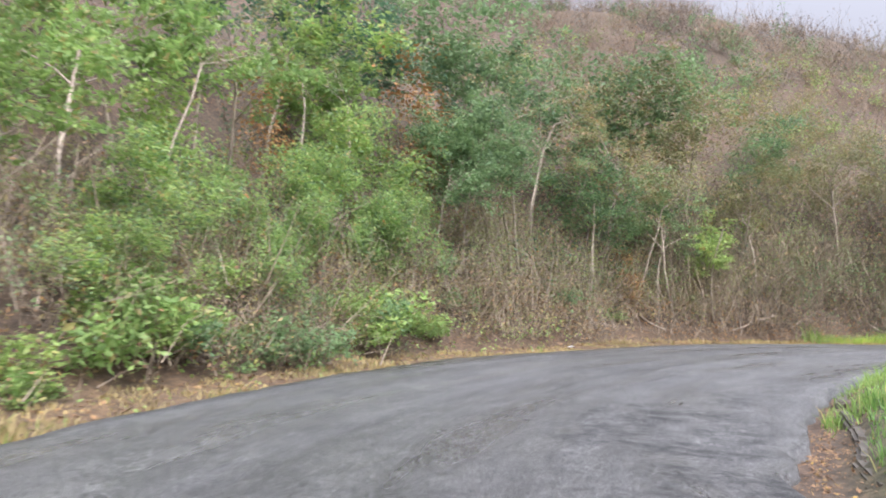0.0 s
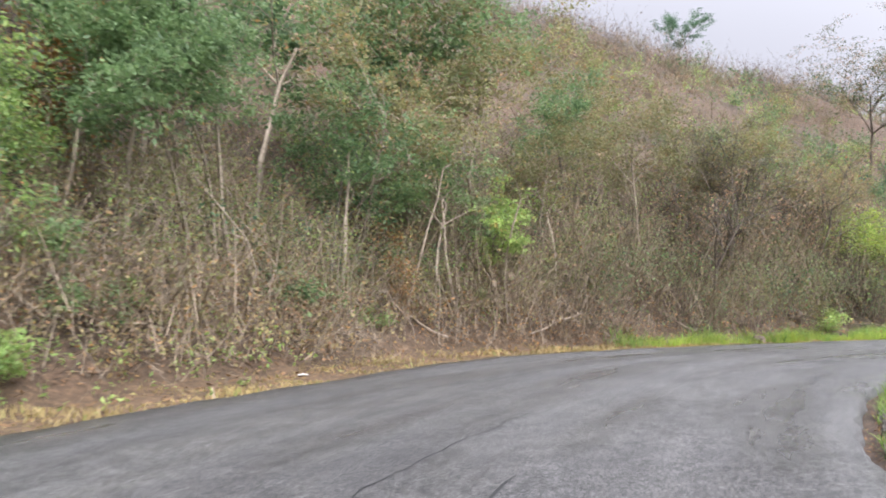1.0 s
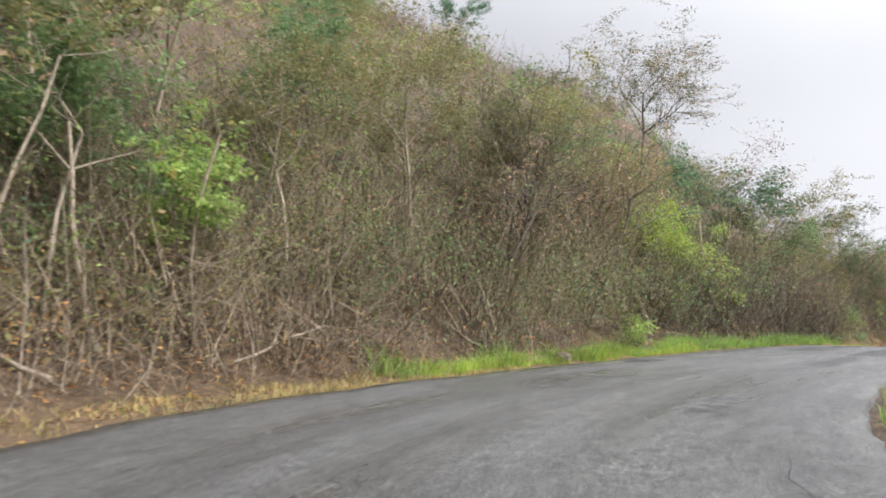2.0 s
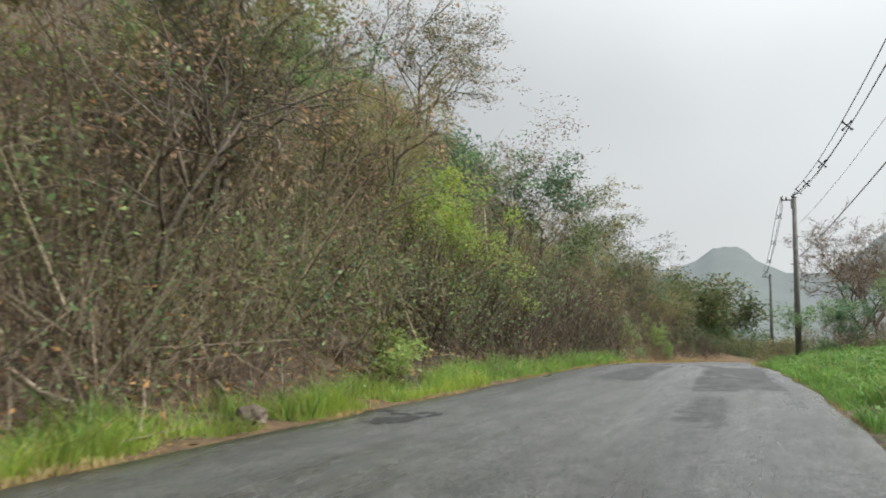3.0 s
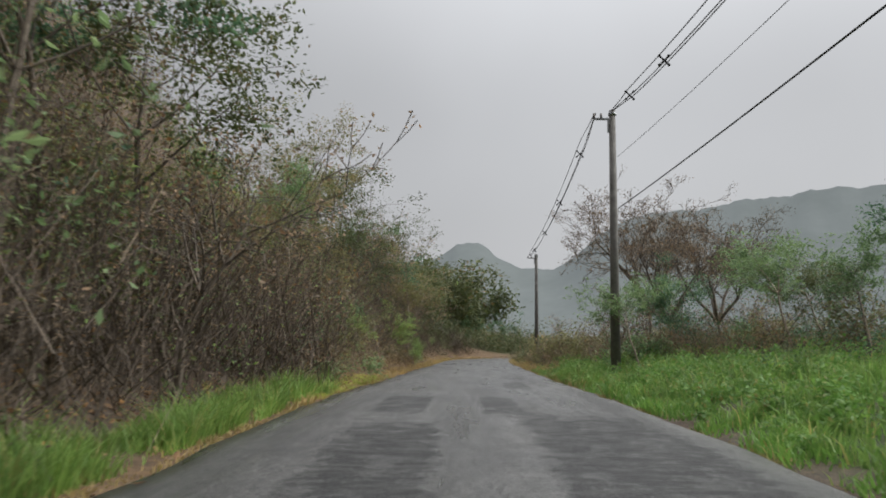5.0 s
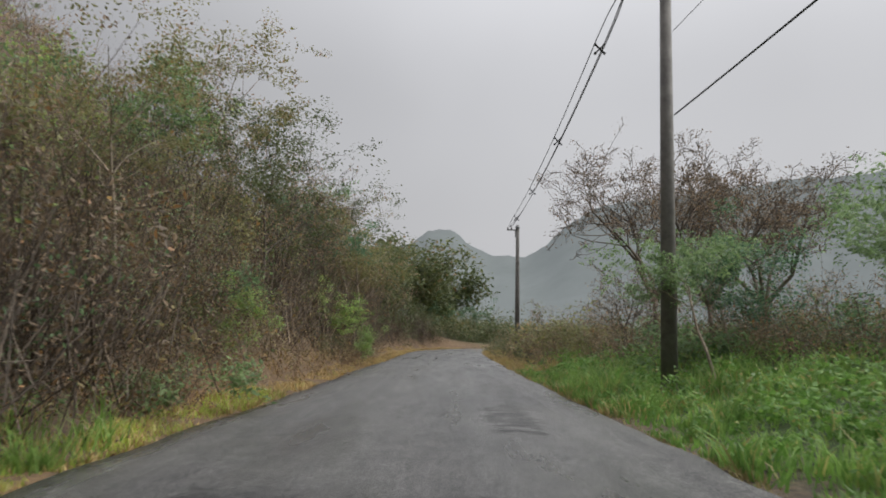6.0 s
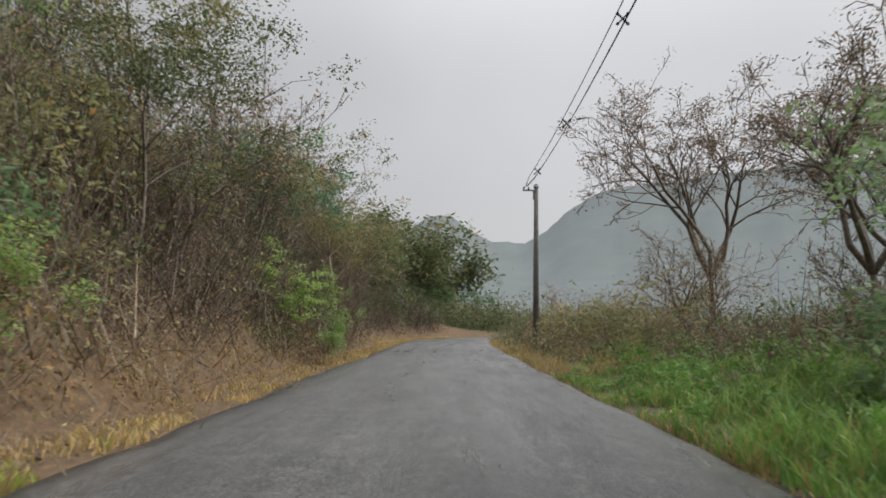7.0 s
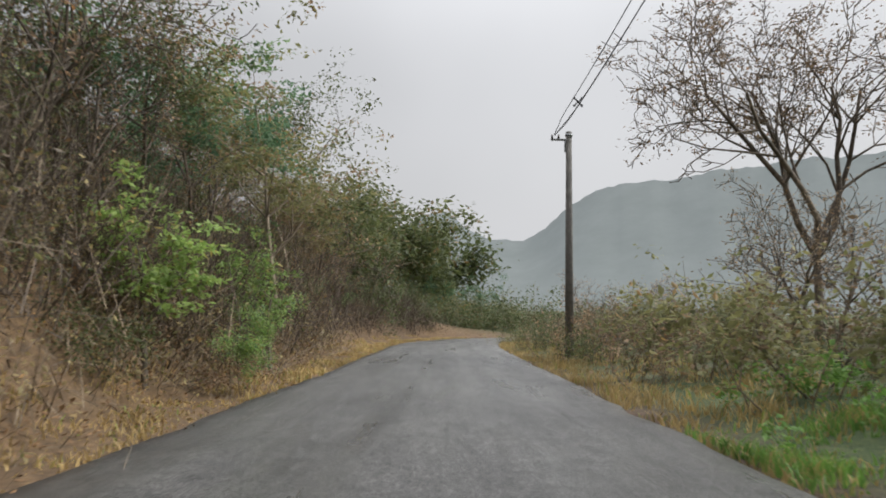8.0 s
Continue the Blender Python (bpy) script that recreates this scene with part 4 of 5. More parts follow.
scatter(DRY_SHRUB, 3, 12, 1.9, 4.5, 10, 0.5, 0.85)
scatter(DRY_SHRUB, -4, 3, 2.0, 4.5, 6, 0.5, 0.8)
scatter(DRY_SHRUB, 12, 28, 2.0, 4.2, 20, 0.8, 1.3)
scatter(WET_SHRUB, 28, 34, 2.0, 4.2, 9, 0.8, 1.3)
scatter(WET_SHRUB, 34, 50, 1.8, 4.2, 14, 0.8, 1.35)
scatter(WET_SHRUB, 50, 72, 2.2, 4.4, 14, 0.6, 1.1)
scatter(WET_SHRUB[:3], 46, 72, 1.5, 2.6, 12, 0.45, 0.75)
spot(BARE_TREE[0], 20.6, 31.0, 0.9, 200)
scatter(WET_SHRUB, 66, 100, 1.8, 4.2, 11, 0.8, 1.3)
scatter(SAPLING + [DRY_SHRUB[3]], 12, 74, 2.8, 6.5, 28, 0.6, 0.95)
scatter(SAPLING, 12, 36, 1.7, 3.4, 16, 0.5, 0.8)
scatter(SAPLING, 3, 12, 1.8, 4.0, 12, 0.6, 0.9)
scatter(LEAFY_SHRUB[2:], 40, 74, 3.2, 6.5, 8, 0.8, 1.2)
scatter(LEAFY_SHRUB[2:], 12, 40, 3.5, 6.0, 6, 0.7, 1.0)
scatter(LEAFY_SHRUB + WET_SHRUB, 46, 100, 2.4, 6.0, 16, 0.7, 1.1)
scatter(BARE_TREE[1:] + GREEN_TREE[2:], 12, 60, 4.5, 9, 10, 0.5, 0.8)
scatter([DULL_TREE[0], DULL_TREE[1], BARE_TREE[1]], 54, 100, 3.5, 8, 16, 0.6, 1.0)

scatter([DULL_TREE[0], DULL_TREE[1], GREEN_TREE[2]], 76, 104, 2.6, 6, 14, 0.7, 1.05)
spot(BARE_TREE[1], 18.8, 29.6, 0.95, 30)
spot(GREEN_TREE[2], 16.6, 30.4, 0.85, 80)
spot(GREEN_TREE[2], 21.6, 31.6, 0.85, 140)
spot(BARE_TREE[1], 25.6, 32.0, 0.9, 220)
spot(GREEN_TREE[1], 24.0, 33.6, 0.85, 20)

for x, y, s in ((126, 50.5, 1.6), (130, 50, 1.5), (134, 49, 1.5), (138, 48, 1.6), (122, 51.5, 1.5)):
    spot(LEAFY_SHRUB[2], x, y, s, x * 33)
    spot(CLIMBER[1], x + 1.5, y + 1.2, s * 0.8, x * 20)

# pale trunks standing out of the undergrowth round the bend
for x, y, s, a, k in ((-4.6, 20.6, 0.9, 20, 0), (-2.4, 22.0, 0.85, 140, 1), (0.6, 22.8, 0.9, 250, 0), (2.2, 23.2, 0.95, 80, 0), (2.7, 23.5, 0.9, 190, 1), (4.7, 24.0, 0.9, 30, 1),
                      (6.6, 25.2, 0.8, 300, 0), (8.4, 25.9, 0.75, 120, 1), (9.9, 26.6, 0.7, 210, 0), (-6.4, 17.6, 0.9, 60, 1), (-5.8, 13.8, 0.8, 330, 0), (11.6, 27.4, 0.65, 10, 0)):
    spot(STEM_TREE[k], x, y, s, a)

# right of the road
spot(GREEN_TREE[0], 53.7, 27.0, 0.5, 30)
scatter(LEAFY_SHRUB[:1], 26, 52, 2.4, 6.5, 14, 0.3, 0.5, -1)
scatter(WET_SHRUB[:3], 50, 66, 4.2, 6.6, 12, 0.5, 0.75, -1)
scatter(WET_SHRUB[:3], 36, 50, 7.0, 9.5, 9, 0.5, 0.75, -1)
scatter(WET_SHRUB[:3], 60, 100, 2.6, 6.5, 22, 0.5, 0.8, -1)
scatter([DULL_TREE[0], LEAFY_SHRUB[0], LEAFY_SHRUB[2]], 34, 56, 8.0, 13, 14, 0.5, 0.8, -1)
for x, y, s in ((101, 39.6, 0.8), (104, 39.4, 0.9), (107, 38.2, 1.0), (111, 36.4, 1.0)):
    spot(WET_SHRUB[2], x, y, s, x * 50)
spot(CLIMBER[1], 57.6, 25.6, 0.85, 0)
spot(GREEN_TREE[0], 57.8, 26.2, 0.55, 0)
spot(LEAFY_SHRUB[0], 57.6, 27.4, 1.1, 60)
spot(SPREAD_TREE[0], 84.5, 27.2, 1.32, 120)
spot(SPREAD_TREE[1], 64.6, 25.9, 0.85, 0)
spot(SPREAD_TREE[1], 69.6, 23.4, 1.0, 90)
spot(GREEN_TREE[0], 53.5, 22.6, 0.66, 0)
spot(GREEN_TREE[1], 51.2, 21.0, 0.6, 50)
spot(DARK_TREE[0], 49.5, 19.4, 0.75, 90)
spot(GREEN_TREE[0], 60.0, 20.5, 0.7, 90)
scatter(LEAFY_SHRUB, 30, 56, 5.0, 12, 12, 0.6, 1.1, -1)
scatter([LEAFY_SHRUB[2], WET_SHRUB[2]], 56, 110, 5.0, 12, 12, 0.6, 1.0, -1)
scatter(DRY_SHRUB[:3], 40, 110, 3.6, 9, 15, 0.4, 0.8, -1)
scatter([DRY_SHRUB[0], WET_SHRUB[0], LEAFY_SHRUB[2], WET_SHRUB[2]], 66, 92, 1.4, 4.0, 17, 0.75, 1.1, -1)
scatter([GREEN_TREE[0], GREEN_TREE[2]], 50, 140, 14, 40, 10, 0.45, 0.7, -1)
scatter([WET_SHRUB[0], WET_SHRUB[2], BARE_TREE[1]], 62, 112, 4.5, 12, 16, 0.6, 1.0, -1)

# more bright growth low on the outer bank of the bend
scatter(CLIMBER[:1], -3, 2.5, 2.0, 3.6, 7, 0.5, 0.75)
scatter(LEAFY_SHRUB[1:2], -3, 5, 1.3, 3.2, 9, 0.7, 1.2)

for proto in PROTOTYPES:
    for ob in (*proto.children_recursive, proto):
        bpy.data.objects.remove(ob)


# ---- hill scrub, grass, litter: what nobody could count ----
def hill_scrub(name, label, count, leaf_mat, seed, x0, x1, out0, out1, height, twigs, leaf_n, leaf_size, side=1, wild=0.5, thick=0.016, wood=TWIG):
    rng = np.random.default_rng(seed)
    cx, cy = [], []
    while len(cx) < count:
        if out1 > 20 and side > 0:
            p = np.array([rng.uniform(x0, x1), rng.uniform(5, 125)])
        else:
            k = rng.integers(0, len(ROAD))
            if not x0 < ROAD[k, 0] < x1:
                continue
            d = out0 + (out1 - out0) * rng.random() ** 0.8
            p = ROAD[k, :2] + LEFT[k] * side * (ROAD[k, 2] + d) + rng.normal(0, 0.15 + 0.03 * d, 2)
        e, found, _ = beside(p[0], p[1])
        if found[0] == side and out0 < e[0] < out1 + 1:
            cx.append(p[0])
            cy.append(p[1])
    cx, cy = np.array(cx), np.array(cy)
    cz = ground(cx, cy)
    root = tagged(new(name), label, "scrub", kind="stuff")
    h = height * rng.uniform(0.6, 1.3, count)
    if twigs:
        c = np.repeat(np.arange(count), twigs)
        n = len(c)
        base = np.stack([cx[c], cy[c], cz[c]], 1) + rng.normal(0, 1, (n, 3)) * [0.55, 0.55, 0.0]
        lean = np.clip(rng.normal(0, wild, (n, 3)), -1, 1) * [1, 1, 0.3] + [0, 0, 1]
        start = rng.uniform(-0.1, 0.30, n)[:, None] * h[c][:, None]
        span = h[c][:, None] * rng.uniform(0.3, 0.65, (n, 1))
        p0 = base + lean * start
        p1 = p0 + (lean * 0.6 + np.clip(rng.normal(0, wild, (n, 3)), -0.9, 0.9)) * span
        w = rng.normal(size=(n, 3)) * [1, 1, 0.2]
        w *= thick / np.linalg.norm(w, axis=1, keepdims=True)
        v = np.stack([p0 - w, p0 + w, p1 + w * 0.3, p1 - w * 0.3], 1).reshape(-1, 3)
        part_mesh("twigs", mesh_from("twigs", v, np.arange(n * 4).reshape(n, 4), wood), root)
    c = np.repeat(np.arange(count), leaf_n)
    n = len(c)
    if twigs:
        pick = c * twigs + rng.integers(0, twigs, n)
        u = rng.uniform(0.25, 1.08, (n, 1)) ** 0.8
        wide = (0.03 + 0.9 / (twigs + 8)) * h[c][:, None]
        pts = p0[pick] + (p1[pick] - p0[pick]) * u + np.clip(rng.normal(0, 1, (n, 3)), -1.6, 1.6) * wide
        v, f = leaves(pts, leaf_size, rng, 0.5, 0.4)
        part_mesh("foliage", mesh_from("foliage", v, f, leaf_mat), root)
        return root
    d = rng.normal(size=(n, 3))
    d /= np.linalg.norm(d, axis=1, keepdims=True)
    pts = np.stack([cx[c], cy[c], cz[c] + h[c] * 0.62], 1) + d * rng.uniform(0.5, 1.0, (n, 1)) * np.stack([h[c] * 0.5, h[c] * 0.5, h[c] * 0.42], 1)
    v, f = leaves(pts, leaf_size, rng, 0.55, 0.4)
    part_mesh("foliage", mesh_from("foliage", v, f, leaf_mat), root)
    return root


hill_scrub("thicket", "dense thicket of tangled dark wet stems on the bank", 460, LEAF_WET_DIM, 15, 27, 112, 1.7, 5.5, 2.4, 70, 80, 0.07, 1, 0.42, 0.011, TWIG_WET_DIM)
hill_scrub("pale_thicket", "dense thicket of tangled pale dry stems on the bank", 140, LEAF_STRAW, 60, 11, 29, 1.7, 5.0, 2.4, 60, 60, 0.07, 1, 0.8, 0.011)
hill_scrub("mixed_bushes", "yellowish olive bushes among the dry stems", 90, LEAF_OLIVE, 68, 6, 36, 2.6, 14, 2.5, 18, 230, 0.10)
hill_scrub("fresh_bushes", "fresh green bushes among the dry stems", 42, LEAF_BRIGHT, 69, 6, 36, 2.2, 14, 2.3, 14, 230, 0.10)
hill_scrub("shady_bushes", "dark green bushes among the dry stems", 36, LEAF_DARK, 70, 4, 40, 2.4, 12, 2.6, 14, 240, 0.11)
hill_scrub("rusty_bushes", "red-brown withered bushes among the dry stems", 44, LEAF_ORANGE, 71, 2, 34, 2.2, 16, 2.0, 24, 90, 0.08)
hill_scrub("roadside_thicket", "wall of dark wet stems leaning over the verge", 150, LEAF_WET_DIM, 55, 27, 50, 1.5, 2.7, 3.0, 50, 110, 0.065, 1, 0.35, 0.010, TWIG_WET_DIM)
hill_scrub("roadside_leaves", "dull olive leaves in the roadside thicket", 170, LEAF_DEEP, 56, 14, 84, 1.6, 4.5, 3.2, 24, 190, 0.07, 1, 0.4, 0.010, TWIG_WET_DIM)
hill_scrub("roadside_green", "patches of fresh green leaves in the roadside thicket", 40, LEAF_GREEN, 57, 14, 60, 1.5, 3.6, 3.2, 14, 150, 0.085, 1, 0.4, 0.010, TWIG_WET_DIM)
hill_scrub("low_thicket", "low brown tangle of twigs on the bank", 260, LEAF_STRAW, 14, -8, 14, 1.5, 4.0, 1.1, 40, 80, 0.09, 1, 0.8, 0.009)
hill_scrub("red_brush", "low tangle of dead twigs with red-brown leaves", 150, LEAF_FALLEN, 61, -3, 15, 1.3, 3.6, 1.1, 40, 60, 0.075, 1, 0.9, 0.009)
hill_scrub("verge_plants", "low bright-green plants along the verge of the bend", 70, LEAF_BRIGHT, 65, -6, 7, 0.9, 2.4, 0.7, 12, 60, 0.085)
hill_scrub("leafy_thicket", "olive and green undergrowth among dry stems", 280, LEAF_OLIVE, 16, -8, 90, 1.8, 7.0, 2.0, 30, 170, 0.11)
hill_scrub("dry_scrub", "grey-brown dry-season scrub covering the hillside", 980, LEAF_DRY, 5, -20, 108, 5, 66, 2.7, 40, 120, 0.115)
hill_scrub("ridge_scrub", "bare mauve-brown scrub along the ridge of the hill", 760, LEAF_MAUVE, 35, -14, 84, 20, 74, 3.2, 36, 90, 0.15, wood=BARK)
hill_scrub("bright_scrub", "bright green bushes on the hillside", 80, LEAF_BRIGHT, 36, 0, 80, 5, 26, 2.1, 10, 240, 0.15)
hill_scrub("green_scrub", "scattered green bushes on the hillside", 110, LEAF_GREEN, 6, 0, 108, 6, 34, 2.4, 10, 330, 0.19)
hill_scrub("olive_scrub", "yellowish olive bushes on the hillside", 230, LEAF_OLIVE, 7, 0, 108, 5, 30, 2.3, 20, 190, 0.12)
hill_scrub("tall_bushes", "tall dark-green bushes crowding behind the grass", 100, LEAF_DARK, 66, 44, 78, 8.5, 19, 3.3, 14, 190, 0.12, -1, 0.5, 0.014, TWIG_WET_DIM)
hill_scrub("grey_bushes", "dull olive bushes crowding behind the grass", 70, LEAF_DEEP, 67, 40, 84, 8.0, 18, 3.0, 20, 170, 0.10, -1, 0.5, 0.014, TWIG_WET_DIM)
hill_scrub("shoulder_hedge", "dark brown-olive scrub along the back of the grass", 70, LEAF_DEEP, 58, 50, 70, 4.4, 7.5, 1.5, 20, 150, 0.08, -1, 0.5, 0.01, TWIG_WET_DIM)
hill_scrub("back_hedge", "dark olive scrub behind the wide grass", 70, LEAF_DEEP, 64, 28, 50, 7.0, 11, 1.5, 20, 150, 0.08, -1, 0.5, 0.01, TWIG_WET_DIM)
hill_scrub("shoulder_bushes", "dull green bushes behind the grass shoulder", 210, LEAF_DARK, 27, 28, 72, 7.0, 18, 1.7, 10, 170, 0.13, -1)
hill_scrub("valley_scrub", "brown withered scrub filling the valley side", 240, LEAF_WET_DIM, 17, 58, 150, 3.0, 40, 2.0, 30, 110, 0.15, -1)
hill_scrub("valley_green", "dull olive bushes filling the valley side", 260, LEAF_DEEP, 18, 34, 190, 6.5, 60, 2.6, 10, 160, 0.20, -1)
hill_scrub("far_thicket", "dark undergrowth below the trees at the far bend", 130, LEAF_DEEP, 20, 98, 128, 2.5, 10, 3.2, 10, 200, 0.24)
hill_scrub("bend_scrub", "low olive scrub hiding the road beyond the bend", 60, LEAF_OLIVE, 59, 93, 116, 0.6, 3.0, 1.1, 12, 120, 0.11, -1)
hill_scrub("far_wood", "woodland beyond the second bend", 130, LEAF_DEEP, 19, 100, 190, 6, 60, 4.5, 10, 260, 0.36)


def grass(name, label, mat, seed, count, x0, x1, out0, out1, side, height, width=0.012, cover=0.55):
    rng = np.random.default_rng(seed)
    ks = np.flatnonzero((ROAD[:, 0] > x0) & (ROAD[:, 0] < x1))
    step = np.linalg.norm(np.gradient(ROAD[:, :2], axis=0), axis=1)[ks]
    k = rng.choice(ks, count * 2, p=step / step.sum())
    d = out0 + (out1 - out0) * rng.random(count * 2) ** 1.3
    p = ROAD[k, :2] + LEFT[k] * (side * (ROAD[k, 2] + d))[:, None] + TAN[k] * rng.uniform(-0.3, 0.3, count * 2)[:, None]
    tuft = np.sin(p[:, 0] * 2.1 + np.sin(p[:, 1] * 3)) * np.sin(p[:, 1] * 2.7 + np.sin(p[:, 0] * 1.7))
    keep = rng.random(count * 2) < cover + 0.6 * tuft
    p, tuft = p[keep][:count], tuft[keep][:count]
    n = len(p)
    z = ground(p[:, 0], p[:, 1])
    clump = np.sin(p[:, 0] * 0.9 + 2 * np.sin(p[:, 1] * 0.7)) * np.sin(p[:, 1] * 1.3 + np.sin(p[:, 0] * 0.6))
    h = height * rng.uniform(0.35, 1.2, n) * (0.85 + 0.45 * tuft + 0.45 * clump)
    a = rng.uniform(0, 6.28, n)
    w = np.stack([np.cos(a), np.sin(a), np.zeros(n)], 1) * width * rng.uniform(0.6, 1.4, (n, 1))
    lean = rng.normal(0, 0.45, (n, 2))
    b = np.stack([p[:, 0], p[:, 1], z - 0.02], 1)
    m = b + np.stack([lean[:, 0] * h * 0.35, lean[:, 1] * h * 0.35, h * 0.6], 1)
    t = b + np.stack([lean[:, 0] * h, lean[:, 1] * h, h * 0.92], 1)
    v = np.stack([b - w, b + w, m + w * 0.7, m - w * 0.7, t], 1).reshape(-1, 3)
    o = np.arange(n) * 5
    faces = np.stack([o, o + 1, o + 2, o + 3], 1).tolist() + np.stack([o + 3, o + 2, o + 4], 1).tolist()
    ob = new(name, mesh_from(name, v, faces, mat))
    return tagged(ob, label, "grass", kind="stuff")


grass("crest_grass", "bright yellow-green verge grass on the crest", GRASS_YELLOW, 33, 11000, 15.0, 27.5, 0.2, 1.35, 1, 0.34, 0.008, 0.42)
grass("verge_grass", "bright green verge grass at the asphalt's edge", GRASS_GREEN, 1, 15000, 27, 46, 0.22, 1.3, 1, 0.34, 0.008, 0.42)
grass("verge_tufts", "long bright tufts standing out of the verge grass", GRASS_GREEN, 31, 5200, 14.5, 47, 0.25, 1.35, 1, 0.52, 0.009)
grass("yellow_verge", "yellow-green grass where the verge dries out", GRASS_YELLOW, 32, 3600, 44, 54, 0.05, 1.0, 1, 0.14, 0.008)
grass("fringe_grass", "tan dry grass fringing the asphalt", GRASS_DRY, 21, 6000, 12, 50, 0.0, 0.35, 1, 0.09, 0.008)
grass("shoulder_fringe", "tan dry grass fringing the grassy shoulder", GRASS_DRY, 22, 5000, 20, 64, 0.0, 0.3, -1, 0.08, 0.008)
grass("dry_grass", "short straw-coloured grass on the verge", GRASS_DRY, 2, 19000, -8, 17, 0.0, 1.4, 1, 0.11)
grass("sparse_grass", "yellowing grass on the far verge", GRASS_DRY, 3, 14000, 42, 112, 0.0, 1.7, 1, 0.16)
grass("lush_grass", "lush green grass on the wide shoulder", GRASS_LUSH, 4, 40000, 20, 66, 0.1, 6.5, -1, 0.26, 0.013)
grass("tall_weeds", "tall bright weeds on the shoulder", GRASS_GREEN, 14, 15000, 22, 60, 0.7, 6.5, -1, 0.44, 0.012)
grass("inner_grass", "green grass growing over the broken road edge", GRASS_LUSH, 5, 6000, -2.5, 1.4, 0.6, 2.6, -1, 0.17, 0.006)
grass("bend_grass", "green grass overhanging the kerb in the bend", GRASS_GREEN, 15, 14000, 1.0, 20, 0.14, 2.8, -1, 0.20, 0.006)
grass("withered_grass", "withered brown grass along the shoulder", GRASS_DRY, 6, 17000, 50, 115, 0.05, 3.5, -1, 0.22)
hill_scrub("edge_weeds", "low leafy weeds spilling over the asphalt edge", 200, GRASS_LUSH, 62, 20, 64, 0.25, 2.4, 0.38, 0, 50, 0.085, -1)
hill_scrub("weeds", "broad-leaved green weeds along the shoulder", 300, GRASS_LUSH, 24, 20, 68, 1.0, 6.5, 0.6, 0, 60, 0.10, -1)


def leaf_litter(count, seed, side=1, lo=0, hi=-40, name="leaf_litter", start=0.3, far=1.6, size=0.10):
    rng = np.random.default_rng(seed)
    k = rng.integers(lo, len(ROAD) + hi, count)
    d = (start + rng.exponential(far, count)) * side
    p = ROAD[k, :2] + LEFT[k] * (ROAD[k, 2] * side + d)[:, None] + rng.normal(0, 0.3 * min(far, 1), (count, 2))
    pts = np.stack([p[:, 0], p[:, 1], ground(p[:, 0], p[:, 1]) + 0.015], 1)
    v, f = leaves(pts, size, rng, 0.55, 0.75)
    ob = new(name, mesh_from(name, v, f, LEAF_FALLEN))
    return tagged(ob, "fallen orange-brown leaves beside the road", "leaf litter", kind="stuff")


hill_scrub("bank_brush", "dark brown brush hanging over the ochre bank", 200, LEAF_WET_DIM, 63, 50, 90, 2.0, 5.0, 1.9, 40, 80, 0.07, 1, 0.6, 0.011, TWIG_WET_DIM)
hill_scrub("bank_tufts", "rusty dry grass tufts on the ochre bank", 160, LEAF_STRAW, 72, 50, 84, 0.9, 3.4, 0.6, 26, 30, 0.06, 1, 0.6, 0.007)
hill_scrub("bank_scrub", "straw-coloured dry scrub on the ochre bank", 260, LEAF_STRAW, 47, 48, 84, 1.3, 4.2, 1.2, 36, 60, 0.10, 1, 0.7, 0.011)
hill_scrub("young_growth", "sparse yellow-green young leaves among bare stems", 260, LEAF_BRIGHT, 48, 12, 46, 2.0, 8.0, 3.1, 12, 90, 0.075)
hill_scrub("bank_weeds", "withered orange-brown weeds on the ochre bank", 280, LEAF_FALLEN, 49, 46, 84, 0.9, 4.0, 0.7, 10, 80, 0.065, 1, 0.7, 0.008)
leaf_litter(22000, 8)
leaf_litter(12000, 10, 1, 180, -(len(ROAD) - 290), "bank_litter", 0.7, 1.2, 0.085)
hill_scrub("brushwood", "low tangle of dead twigs on the leaf-strewn bank", 150, LEAF_ORANGE, 44, 10, 36, 1.2, 3.2, 0.75, 45, 26, 0.08, 1, 0.9, 0.007)
leaf_litter(4200, 9, -1, 60, -(len(ROAD) - 200), "gutter_litter", 0.10, 0.18, 0.042)


# ---- pole line ----
def tapered(r0, r1, h, sides=14):
    bm = bmesh.new()
    bmesh.ops.create_cone(bm, cap_ends=True, segments=sides, radius1=r0, radius2=r1, depth=h, matrix=Matrix.Translation((0, 0, h / 2)))
    return bm


def box(sx, sy, sz, at, bevel=0.01):
    bm = bmesh.new()
    bmesh.ops.create_cube(bm, size=1, matrix=Matrix.Translation(at) @ Matrix.Diagonal((sx, sy, sz, 1)))
    bmesh.ops.bevel(bm, geom=bm.edges[:], offset=bevel, segments=2, affect='EDGES')
    return bm


